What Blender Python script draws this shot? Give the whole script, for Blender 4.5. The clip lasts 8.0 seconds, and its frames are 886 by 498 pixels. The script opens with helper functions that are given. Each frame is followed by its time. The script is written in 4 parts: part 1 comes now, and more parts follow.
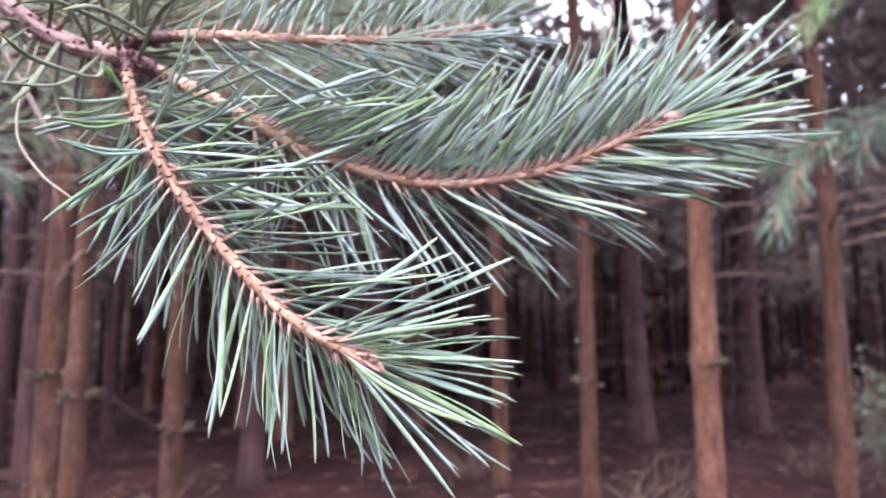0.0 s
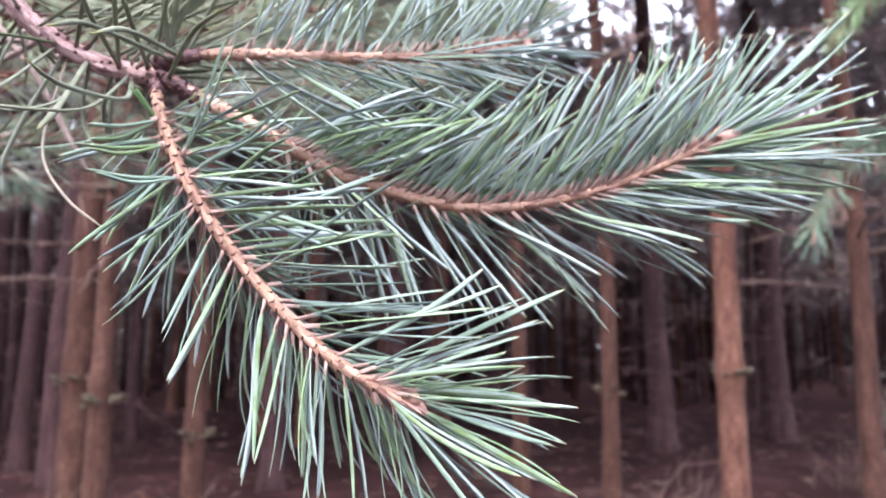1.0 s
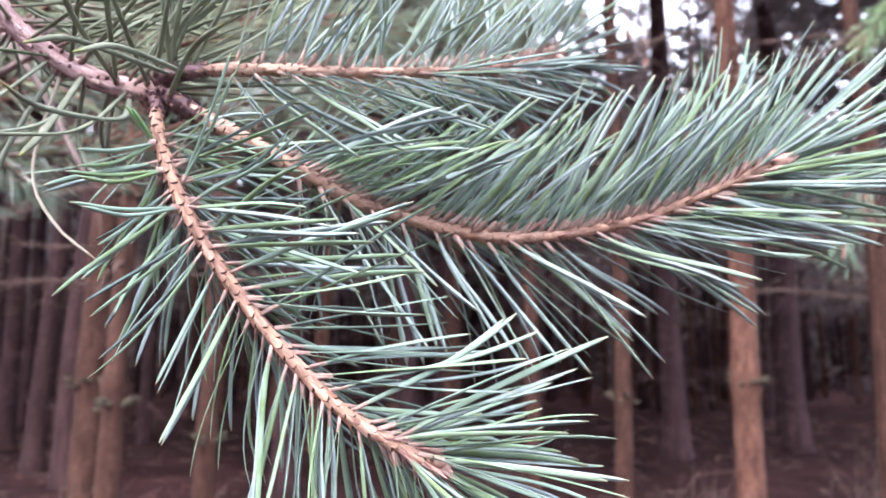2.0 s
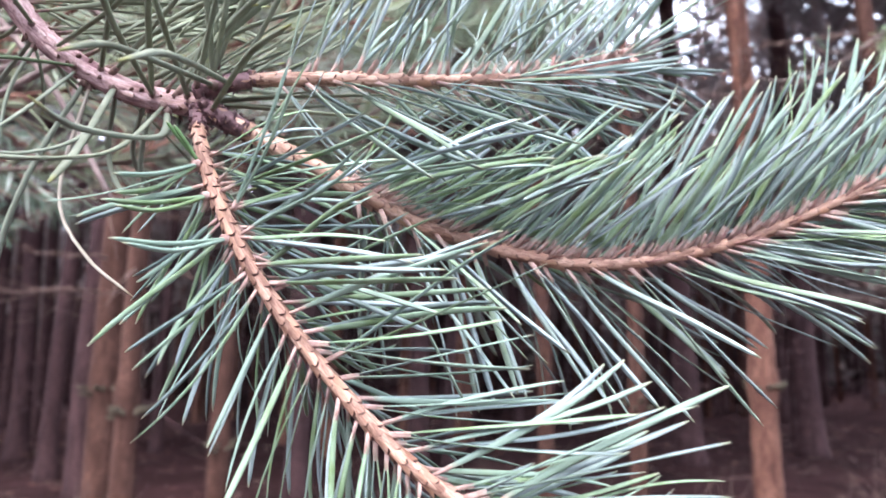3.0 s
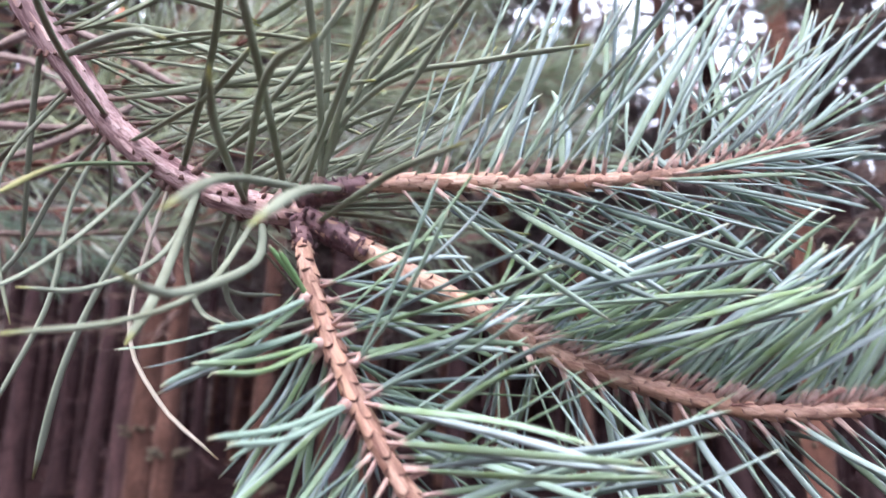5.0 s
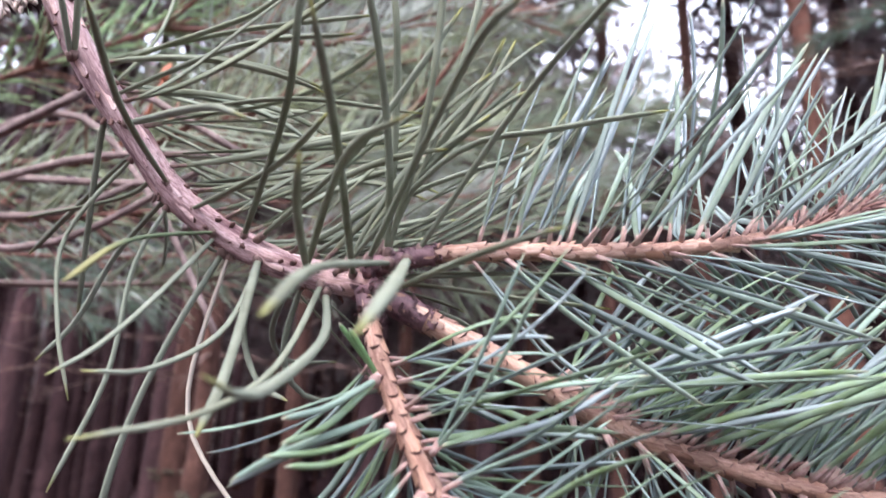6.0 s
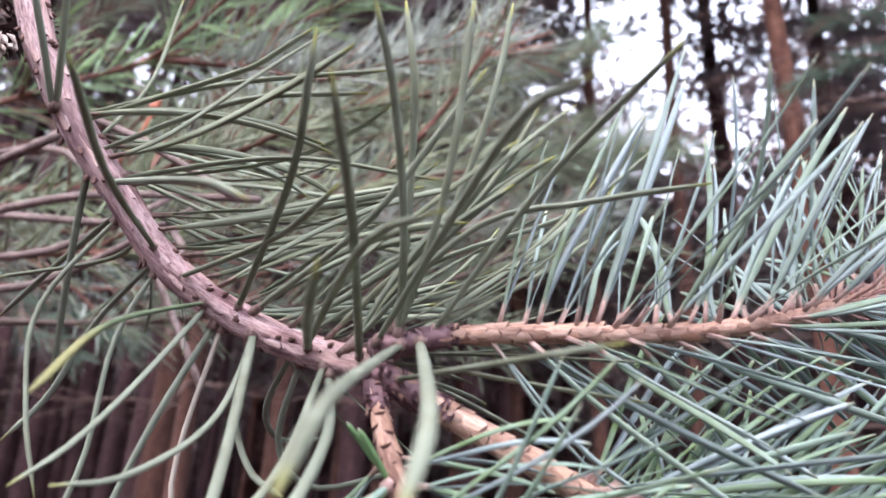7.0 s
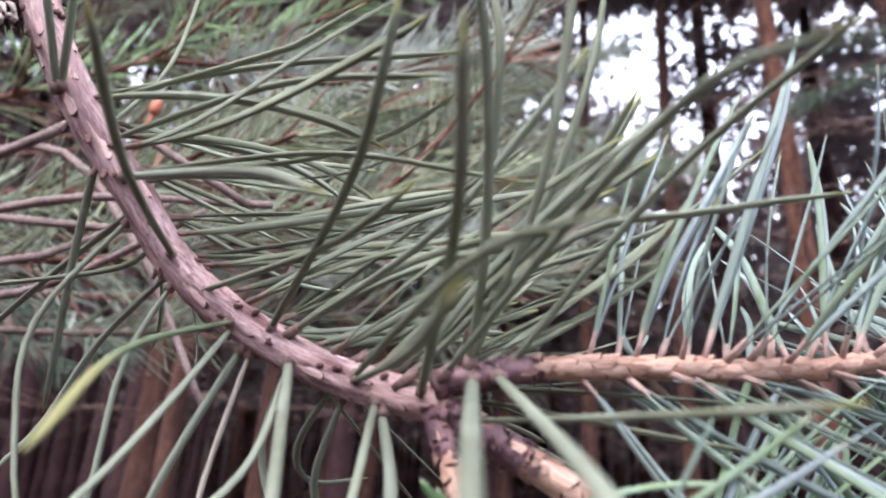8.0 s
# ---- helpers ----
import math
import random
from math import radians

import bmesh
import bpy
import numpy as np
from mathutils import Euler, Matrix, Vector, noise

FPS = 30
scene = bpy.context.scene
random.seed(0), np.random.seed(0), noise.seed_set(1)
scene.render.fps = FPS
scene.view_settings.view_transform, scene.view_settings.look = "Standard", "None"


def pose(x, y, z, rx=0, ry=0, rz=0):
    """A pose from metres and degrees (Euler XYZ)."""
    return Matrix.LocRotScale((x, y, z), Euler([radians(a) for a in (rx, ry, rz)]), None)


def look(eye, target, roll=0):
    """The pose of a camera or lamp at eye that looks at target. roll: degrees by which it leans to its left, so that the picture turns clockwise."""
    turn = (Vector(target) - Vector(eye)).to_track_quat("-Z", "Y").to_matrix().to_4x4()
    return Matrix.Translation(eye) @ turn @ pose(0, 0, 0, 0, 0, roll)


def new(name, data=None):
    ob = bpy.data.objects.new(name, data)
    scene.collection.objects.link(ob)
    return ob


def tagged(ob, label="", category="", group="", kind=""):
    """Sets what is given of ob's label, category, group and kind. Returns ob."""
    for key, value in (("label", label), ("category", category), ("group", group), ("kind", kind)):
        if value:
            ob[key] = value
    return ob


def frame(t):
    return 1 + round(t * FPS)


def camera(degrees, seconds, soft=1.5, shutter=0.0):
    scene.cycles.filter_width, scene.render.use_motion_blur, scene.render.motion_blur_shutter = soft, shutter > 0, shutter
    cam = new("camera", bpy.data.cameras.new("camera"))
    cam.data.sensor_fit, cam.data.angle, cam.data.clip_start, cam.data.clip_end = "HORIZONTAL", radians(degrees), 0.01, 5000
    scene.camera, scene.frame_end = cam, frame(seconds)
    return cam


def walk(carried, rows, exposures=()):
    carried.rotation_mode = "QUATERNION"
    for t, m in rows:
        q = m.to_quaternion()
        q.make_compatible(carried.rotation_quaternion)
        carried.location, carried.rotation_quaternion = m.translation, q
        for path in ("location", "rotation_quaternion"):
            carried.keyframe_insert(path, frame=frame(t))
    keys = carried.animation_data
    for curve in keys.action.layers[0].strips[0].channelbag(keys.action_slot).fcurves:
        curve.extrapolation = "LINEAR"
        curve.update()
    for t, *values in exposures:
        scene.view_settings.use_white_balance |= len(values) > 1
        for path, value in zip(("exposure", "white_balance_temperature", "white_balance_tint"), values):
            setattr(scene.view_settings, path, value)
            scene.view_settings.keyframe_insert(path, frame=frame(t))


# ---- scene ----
cam = camera(65.68, 8.0, shutter=0.45)
cam.data.dof.use_dof, cam.data.dof.focus_distance, cam.data.dof.aperture_fstop = True, 0.165, 18.0
PATH = [
    (0, (-0.00458, 0.01678, 1.50355), (-0.0092, 1.9960, 1.7914), -0.41),
    (0.5, (-0.00617, 0.02482, 1.50732), (-0.0337, 2.0031, 1.7999), -0.20),
    (1, (-0.01244, 0.02876, 1.51327), (-0.0736, 2.0044, 1.8187), -0.09),
    (1.2, (-0.01170, 0.03165, 1.51729), (-0.0853, 2.0072, 1.8202), 0.13),
    (2.3, (-0.02156, 0.05661, 1.52861), (-0.1319, 2.0276, 1.8498), 0.40),
    (2.5, (-0.02490, 0.06129, 1.53052), (-0.1498, 2.0319, 1.8486), 0.18),
    (3, (-0.03799, 0.07239, 1.53752), (-0.1623, 2.0407, 1.8695), 0.19),
    (3.5, (-0.04546, 0.08178, 1.54197), (-0.1870, 2.0453, 1.8951), 0.24),
    (4, (-0.05337, 0.08989, 1.54793), (-0.2269, 2.0464, 1.9248), 0.58),
    (4.5, (-0.06349, 0.09678, 1.55671), (-0.2611, 2.0434, 1.9712), 0.81),
    (5, (-0.06800, 0.10505, 1.56699), (-0.2975, 2.0406, 2.0154), 1.27),
    (5.2, (-0.07108, 0.10795, 1.57019), (-0.3200, 2.0388, 2.0281), 1.46),
    (6.3, (-0.07975, 0.10876, 1.57787), (-0.3949, 1.9912, 2.1756), 1.93),
    (6.5, (-0.08128, 0.10933, 1.58147), (-0.3877, 1.9895, 2.1907), 2.09),
    (7, (-0.08609, 0.11772, 1.58820), (-0.3535, 1.9928, 2.2306), 2.26),
    (7.5, (-0.09605, 0.12768, 1.59211), (-0.3490, 1.9976, 2.2551), 2.75),
    (8, (-0.10366, 0.13682, 1.59490), (-0.3457, 2.0021, 2.2746), 3.19),
]
walk(cam, [(t, look(eye, target, roll)) for t, eye, target, roll in PATH], [(0, 5.13, 6250, 18), (3.5, 5.12, 6050, 15), (5, 4.95, 6050, 17), (6.3, 4.76, 6150, 20), (8, 4.66, 6150, 18)])

# ---- light ----
world = bpy.data.worlds.new("sky")
scene.world = world
world.use_nodes = True
wn = world.node_tree.nodes
sky = wn.new("ShaderNodeTexSky")
sky.sky_type = "NISHITA"
sky.sun_disc = False
sky.sun_elevation = radians(62)
sky.sun_rotation = radians(200)
sky.air_density = 0.7
sky.dust_density = 9.0
sky.ozone_density = 1.0
wn["Background"].inputs["Strength"].default_value = 0.15
cloud = wn.new("ShaderNodeMix")  # an even cloud cover over the clear sky
cloud.data_type = "RGBA"
cloud.inputs[0].default_value = 0.92
cloud.inputs[7].default_value = (0.91, 0.97, 1.07, 1)
world.node_tree.links.new(sky.outputs[0], cloud.inputs[6])
world.node_tree.links.new(cloud.outputs[2], wn["Background"].inputs["Color"])
sun_data = bpy.data.lights.new("sun", "SUN")
sun_data.energy = 0.05
sun_data.angle = radians(30)
sun_data.color = (1.0, 0.99, 0.97)
sun = new("sun", sun_data)
sun.matrix_world = look((-1.0, -2.7, 5.4), (0, 0, 0))



# ---- materials ----
def shader(name):
    m = bpy.data.materials.new(name)
    m.use_nodes = True
    nt = m.node_tree
    return m, nt, nt.nodes["Principled BSDF"]


def ramp(nt, fac, stops):
    n = nt.nodes.new("ShaderNodeValToRGB")
    while len(n.color_ramp.elements) < len(stops):
        n.color_ramp.elements.new(0.5)
    for e, (at, col) in zip(n.color_ramp.elements, stops):
        e.position = at
        e.color = (*col, 1)
    nt.links.new(fac, n.inputs[0])
    return n.outputs[0]


def mix(nt, fac, a, b, mode="MIX"):
    n = nt.nodes.new("ShaderNodeMix")
    n.data_type = "RGBA"
    n.blend_type = mode
    for sock, v in ((n.inputs[0], fac), (n.inputs[6], a), (n.inputs[7], b)):
        if isinstance(v, (int, float)):
            sock.default_value = v
        elif isinstance(v, tuple):
            sock.default_value = (*v, 1)
        else:
            nt.links.new(v, sock)
    return n.outputs[2]


def coords(nt, scale=(1, 1, 1)):
    tc = nt.nodes.new("ShaderNodeTexCoord")
    mp = nt.nodes.new("ShaderNodeMapping")
    mp.inputs["Scale"].default_value = scale
    nt.links.new(tc.outputs["Object"], mp.inputs[0])
    return mp.outputs[0]


def noise_of(nt, vec, scale, detail=4.0, rough=0.6):
    n = nt.nodes.new("ShaderNodeTexNoise")
    n.inputs["Scale"].default_value = scale
    n.inputs["Detail"].default_value = detail
    n.inputs["Roughness"].default_value = rough
    if vec is not None:
        nt.links.new(vec, n.inputs["Vector"])
    return n.outputs["Fac"]


def bump(nt, bsdf, height, strength, distance):
    b = nt.nodes.new("ShaderNodeBump")
    b.inputs["Strength"].default_value = strength
    b.inputs["Distance"].default_value = distance
    nt.links.new(height, b.inputs["Height"])
    nt.links.new(b.outputs[0], bsdf.inputs["Normal"])


def needle_material(name, cool, warm, per_island=False, tip=(0.3, 0.32, 0.23), foot=(0.42, 0.35, 0.29), tip_from=0.94):
    m, nt, bsdf = shader(name)
    if per_island:
        rnd = nt.nodes.new("ShaderNodeNewGeometry").outputs["Random Per Island"]
    else:
        rnd = nt.nodes.new("ShaderNodeObjectInfo").outputs["Random"]
    along = nt.nodes.new("ShaderNodeAttribute")
    along.attribute_name = "along"
    col = ramp(nt, rnd, [(0.0, tuple(c * 0.62 for c in warm)), (0.35, warm), (0.7, cool), (1.0, tuple(c * 1.18 for c in cool))])
    vec = coords(nt, (1, 1, 1))
    col = mix(nt, ramp(nt, noise_of(nt, vec, 90, 3), [(0.35, (0, 0, 0)), (0.75, (1, 1, 1))]), col, tuple(min(1, c * 1.25 + 0.015) for c in cool))
    f = along.outputs["Fac"]
    col = mix(nt, ramp(nt, f, [(0.02, (1, 1, 1)), (0.09, (0, 0, 0))]), col, foot)
    col = mix(nt, ramp(nt, f, [(tip_from, (0, 0, 0)), (0.985 if tip_from > 0.9 else 0.7, (1, 1, 1))]), col, tip)
    nt.links.new(col, bsdf.inputs["Base Color"])
    bsdf.inputs["Roughness"].default_value = 0.72
    bsdf.inputs["Specular IOR Level"].default_value = 0.12
    bump(nt, bsdf, noise_of(nt, vec, 900, 2), 0.2, 0.0004)
    return m


def streaks(nt):
    """Coordinates drawn out along a twig."""
    at = nt.nodes.new("ShaderNodeAttribute")
    at.attribute_name = "grain"
    mp = nt.nodes.new("ShaderNodeMapping")
    mp.inputs["Scale"].default_value = (1, 1, 0.16)
    nt.links.new(at.outputs["Vector"], mp.inputs[0])
    return mp.outputs[0]


def bark_material(name, light, mid, dark, scale, stretch=(1, 1, 0.35), depth=0.0006, rough=0.75, streak=False, even_tone=False):
    m, nt, bsdf = shader(name)
    vec = streaks(nt) if streak else coords(nt, stretch)
    big = noise_of(nt, vec, scale, 6, 0.65)
    fine = noise_of(nt, vec, scale * 6, 5, 0.7)
    col = ramp(nt, big, [(0.37, dark), (0.47, mid), (0.62, light)] if streak else [(0.3, dark), (0.48, mid), (0.68, light)])
    col = mix(nt, ramp(nt, fine, [(0.38, (0.75, 0.75, 0.75)), (0.55, (0, 0, 0))]), col, dark)
    if streak:
        wide = noise_of(nt, vec, scale * 0.28, 3, 0.5)
        col = mix(nt, ramp(nt, wide, [(0.5, (0, 0, 0)), (0.66, (0.8, 0.8, 0.8))]), col, tuple(min(1, c * k) for c, k in zip(light, (1.1, 0.95, 0.8))))
        col = mix(nt, ramp(nt, wide, [(0.32, (0.7, 0.7, 0.7)), (0.44, (0, 0, 0))]), col, tuple(c * 0.7 for c in mid))
    isl = nt.nodes.new("ShaderNodeNewGeometry").outputs["Random Per Island"]
    col = mix(nt, 1.0, col, ramp(nt, isl, [(0.0, (0.8, 0.74, 0.74)), (1.0, (1.1, 1.1, 1.1))] if even_tone else [(0.0, (0.6, 0.52, 0.5)), (0.5, (0.9, 0.86, 0.84)), (1.0, (1.2, 1.2, 1.2))]), "MULTIPLY")
    nt.links.new(col, bsdf.inputs["Base Color"])
    bsdf.inputs["Roughness"].default_value = rough
    bsdf.inputs["Specular IOR Level"].default_value = 0.35 if depth < 0.0015 else 0.12
    bump(nt, bsdf, mix(nt, 0.5, big, fine), 0.7, depth)
    return m


def plain_material(name, a, b, scale, rough=0.7, depth=0.0003):
    m, nt, bsdf = shader(name)
    vec = coords(nt)
    n = noise_of(nt, vec, scale, 5, 0.65)
    nt.links.new(ramp(nt, n, [(0.35, a), (0.65, b)]), bsdf.inputs["Base Color"])
    bsdf.inputs["Roughness"].default_value = rough
    bump(nt, bsdf, n, 0.5, depth)
    return m


NEEDLE = needle_material("young_needle", (0.205, 0.285, 0.235), (0.178, 0.265, 0.122))
BLOOM = needle_material("needle_bloom", (0.256, 0.319, 0.33), (0.209, 0.28, 0.247))
FINE_NEEDLE = needle_material("fine_needle", (0.21, 0.27, 0.252), (0.18, 0.25, 0.155))
YELLOW_NEEDLE = needle_material("yellowing_needle", (0.1, 0.14, 0.08), (0.11, 0.145, 0.085), tip=(0.2, 0.2, 0.095), foot=(0.2, 0.19, 0.1), tip_from=0.55)
OLD_NEEDLE = needle_material("old_needle", (0.169, 0.196, 0.146), (0.18, 0.203, 0.135), tip=(0.26, 0.27, 0.09), foot=(0.16, 0.15, 0.09))
DROOP_NEEDLE = needle_material("drooping_needle", (0.17, 0.195, 0.15), (0.175, 0.195, 0.14), tip=(0.26, 0.27, 0.12), foot=(0.16, 0.15, 0.1))
PALE_NEEDLE = needle_material("pale_needle", (0.162, 0.187, 0.145), (0.17, 0.191, 0.14), tip=(0.2, 0.21, 0.09), foot=(0.17, 0.19, 0.12))
DRY_NEEDLE = needle_material("dry_needle", (0.33, 0.3, 0.25), (0.38, 0.34, 0.29), tip=(0.33, 0.28, 0.19))
FAR_NEEDLE = needle_material("far_needle", (0.305, 0.354, 0.268), (0.305, 0.366, 0.195), per_island=True)
FAR_NEEDLE_COOL = needle_material("far_needle_cool", (0.39, 0.439, 0.403), (0.354, 0.415, 0.317), per_island=True)
# far needles again, with the shade behind the branch put into their colour
FAR_NEEDLE_SHADED = needle_material("far_needle_shaded", (0.232, 0.287, 0.213), (0.244, 0.299, 0.171), per_island=True)
BRIGHT_NEEDLE = needle_material("bright_needle", (0.256, 0.378, 0.22), (0.293, 0.415, 0.183), per_island=True)
EDGE_NEEDLE = needle_material("edge_needle", (0.14, 0.205, 0.165), (0.14, 0.21, 0.12), per_island=True)
RUST_NEEDLE = needle_material("rust_needle", (0.3, 0.17, 0.13), (0.34, 0.24, 0.2), per_island=True)
SHEATH = plain_material("needle_sheath", (0.32, 0.19, 0.165), (0.52, 0.385, 0.35), 400, 0.7)
SHOOT_BARK = bark_material("shoot_bark", (0.56, 0.39, 0.31), (0.42, 0.265, 0.2), (0.2, 0.105, 0.08), 420, depth=0.0004, rough=0.6, streak=True)
BUFF_BARK = bark_material("buff_bark", (0.62, 0.47, 0.395), (0.5, 0.345, 0.272), (0.28, 0.155, 0.112), 420, depth=0.0004, rough=0.6, streak=True)
STEM_BARK = bark_material("stem_bark", (0.73, 0.6, 0.6), (0.52, 0.375, 0.38), (0.16, 0.085, 0.095), 420, depth=0.0013, rough=0.75, streak=True, even_tone=True)
OLD_SHEATH = plain_material("old_sheath", (0.09, 0.055, 0.05), (0.24, 0.16, 0.14), 500, 0.8)
PALE_TWIG = bark_material("pale_twig", (0.315, 0.255, 0.24), (0.24, 0.188, 0.176), (0.12, 0.09, 0.083), 90, (1, 1, 1), 0.001)
RED_SCALE = plain_material("red_scale", (0.22, 0.1, 0.085), (0.4, 0.23, 0.2), 500, 0.6)
LIP = plain_material("scar_lip", (0.063, 0.028, 0.025), (0.14, 0.07, 0.056), 600, 0.8)
COLLAR = plain_material("collar_scales", (0.073, 0.036, 0.045), (0.242, 0.135, 0.149), 350, 0.6, 0.0006)
BUD = plain_material("bud_resin", (0.42, 0.2, 0.16), (0.62, 0.42, 0.36), 500, 0.5)
RED_BUD = plain_material("red_bud", (0.42, 0.13, 0.07), (0.55, 0.2, 0.11), 300, 0.55)
CATKIN = plain_material("dry_catkin", (0.225, 0.165, 0.135), (0.465, 0.413, 0.375), 300, 0.8)
DARK_BARK = bark_material("old_cone_bark", (0.09, 0.05, 0.045), (0.05, 0.03, 0.028), (0.018, 0.012, 0.012), 120, (1, 1, 1), 0.001)
TWIG_GREY = bark_material("grey_twig", (0.27, 0.22, 0.2), (0.19, 0.15, 0.135), (0.09, 0.07, 0.062), 90, (1, 1, 1), 0.001)
TWIG_RED = bark_material("red_twig", (0.24, 0.12, 0.09), (0.17, 0.08, 0.06), (0.09, 0.04, 0.035), 90, (1, 1, 1), 0.001)
TRUNK = bark_material("pine_trunk_bark", (0.267, 0.146, 0.107), (0.155, 0.076, 0.057), (0.056, 0.028, 0.024), 11, (1, 1, 0.3), 0.012, 0.85)
# darker copy of the trunk bark: the deep wood's shade put into the colour
TRUNK_SHADED = bark_material("shaded_trunk_bark", (0.11, 0.063, 0.066), (0.066, 0.038, 0.041), (0.031, 0.019, 0.022), 8, (1, 1, 0.25), 0.016, 0.9)
TRUNK_BROWN = bark_material("brown_trunk_bark", (0.14, 0.077, 0.061), (0.085, 0.044, 0.035), (0.037, 0.02, 0.017), 11, (1, 1, 0.3), 0.012, 0.85)
DEAD_TWIG = bark_material("dead_twig_bark", (0.26, 0.19, 0.165), (0.17, 0.12, 0.105), (0.08, 0.055, 0.05), 40, (1, 1, 1), 0.002)
MOSS = plain_material("mossy_whorl", (0.041, 0.032, 0.02), (0.09, 0.074, 0.05), 40, 0.95, 0.006)
CANOPY = plain_material("canopy_needles", (0.14, 0.112, 0.112), (0.2, 0.172, 0.152), 3, 0.7)
tl = CANOPY.node_tree.nodes.new("ShaderNodeBsdfTranslucent")
tl.inputs[0].default_value = (0.21, 0.175, 0.18, 1)
mx = CANOPY.node_tree.nodes.new("ShaderNodeMixShader")
mx.inputs[0].default_value = 0.4
CANOPY.node_tree.links.new(CANOPY.node_tree.nodes["Principled BSDF"].outputs[0], mx.inputs[1])
CANOPY.node_tree.links.new(tl.outputs[0], mx.inputs[2])
CANOPY.node_tree.links.new(mx.outputs[0], CANOPY.node_tree.nodes["Material Output"].inputs[0])
SHRUB = plain_material("shrub_leaves", (0.09, 0.11, 0.08), (0.16, 0.18, 0.13), 12, 0.7)


def ground_material():
    m, nt, bsdf = shader("forest_floor")
    vec = coords(nt)
    big = noise_of(nt, vec, 0.7, 6, 0.6)
    fine = noise_of(nt, vec, 25, 6, 0.75)
    col = ramp(nt, big, [(0.3, (0.022, 0.0112, 0.0124)), (0.5, (0.045, 0.0205, 0.022)), (0.7, (0.09, 0.043, 0.043))])
    col = mix(nt, ramp(nt, fine, [(0.4, (0.7, 0.7, 0.7)), (0.6, (0, 0, 0))]), col, (0.018, 0.01, 0.01))
    nt.links.new(col, bsdf.inputs["Base Color"])
    bsdf.inputs["Roughness"].default_value = 0.95
    bsdf.inputs["Specular IOR Level"].default_value = 0.05
    bump(nt, bsdf, fine, 0.8, 0.03)
    return m


FLOOR = ground_material()


# ---- geometry helpers ----
def mesh_of(name, verts, faces, mats, index=None, along=None, smooth=True, grain=None):
    me = bpy.data.meshes.new(name)
    me.from_pydata([tuple(v) for v in verts], [], [tuple(f) for f in faces])
    for m in mats:
        me.materials.append(m)
    if index is not None:
        me.polygons.foreach_set("material_index", np.array(index, dtype=np.int32))
    if along is not None:
        a = me.attributes.new("along", "FLOAT", "POINT")
        a.data.foreach_set("value", np.array(along, dtype=np.float32))
    if grain is not None:
        a = me.attributes.new("grain", "FLOAT_VECTOR", "POINT")
        a.data.foreach_set("vector", np.array(grain, dtype=np.float32).ravel())
    me.polygons.foreach_set("use_smooth", np.full(len(me.polygons), smooth))
    me.update()
    return me


def part(name, me, parent=None, label="", m=None):
    ob = new(name, me)
    if parent is not None:
        ob.parent = parent
    if m is not None:
        ob.matrix_basis = m
    if label:
        ob["label"] = label
    return ob


def thing(name, label, category, group="", kind="", at=(0, 0, 0)):
    ob = new(name)
    ob.location = at
    ob.empty_display_size = 0.02
    return tagged(ob, label, category, group, kind)


def spline(ctrl, n):
    c = [Vector(p) for p in ctrl]
    e = [2 * c[0] - c[1], *c, 2 * c[-1] - c[-2]]
    out = []
    for j in range(n):
        s = (len(c) - 1) * j / (n - 1)
        i = min(int(s), len(c) - 2)
        u = s - i
        p, q, r, t = e[i:i + 4]
        out.append(0.5 * (2 * q + (r - p) * u + (2 * p - 5 * q + 4 * r - t) * u * u + (3 * q - p - 3 * r + t) * u ** 3))
    return out


def even(points, n):
    """The polyline again with n points at even steps of its length."""
    d = [0.0]
    for a, b in zip(points, points[1:]):
        d.append(d[-1] + (b - a).length)
    out, i = [], 0
    for j in range(n):
        s = d[-1] * j / (n - 1)
        while i < len(d) - 2 and d[i + 1] < s:
            i += 1
        u = (s - d[i]) / max(1e-9, d[i + 1] - d[i])
        out.append(points[i].lerp(points[i + 1], u))
    return out


def frames_of(points):
    """Tangent, normal and binormal along a polyline, turned as little as possible."""
    n = len(points)
    tan = [(points[min(i + 1, n - 1)] - points[max(i - 1, 0)]).normalized() for i in range(n)]
    up = Vector((0, 0, 1)) if abs(tan[0].z) < 0.9 else Vector((1, 0, 0))
    nor = (up - tan[0] * up.dot(tan[0])).normalized()
    out = []
    for t in tan:
        nor = (nor - t * nor.dot(t)).normalized()
        out.append((t, nor, t.cross(nor)))
    return out


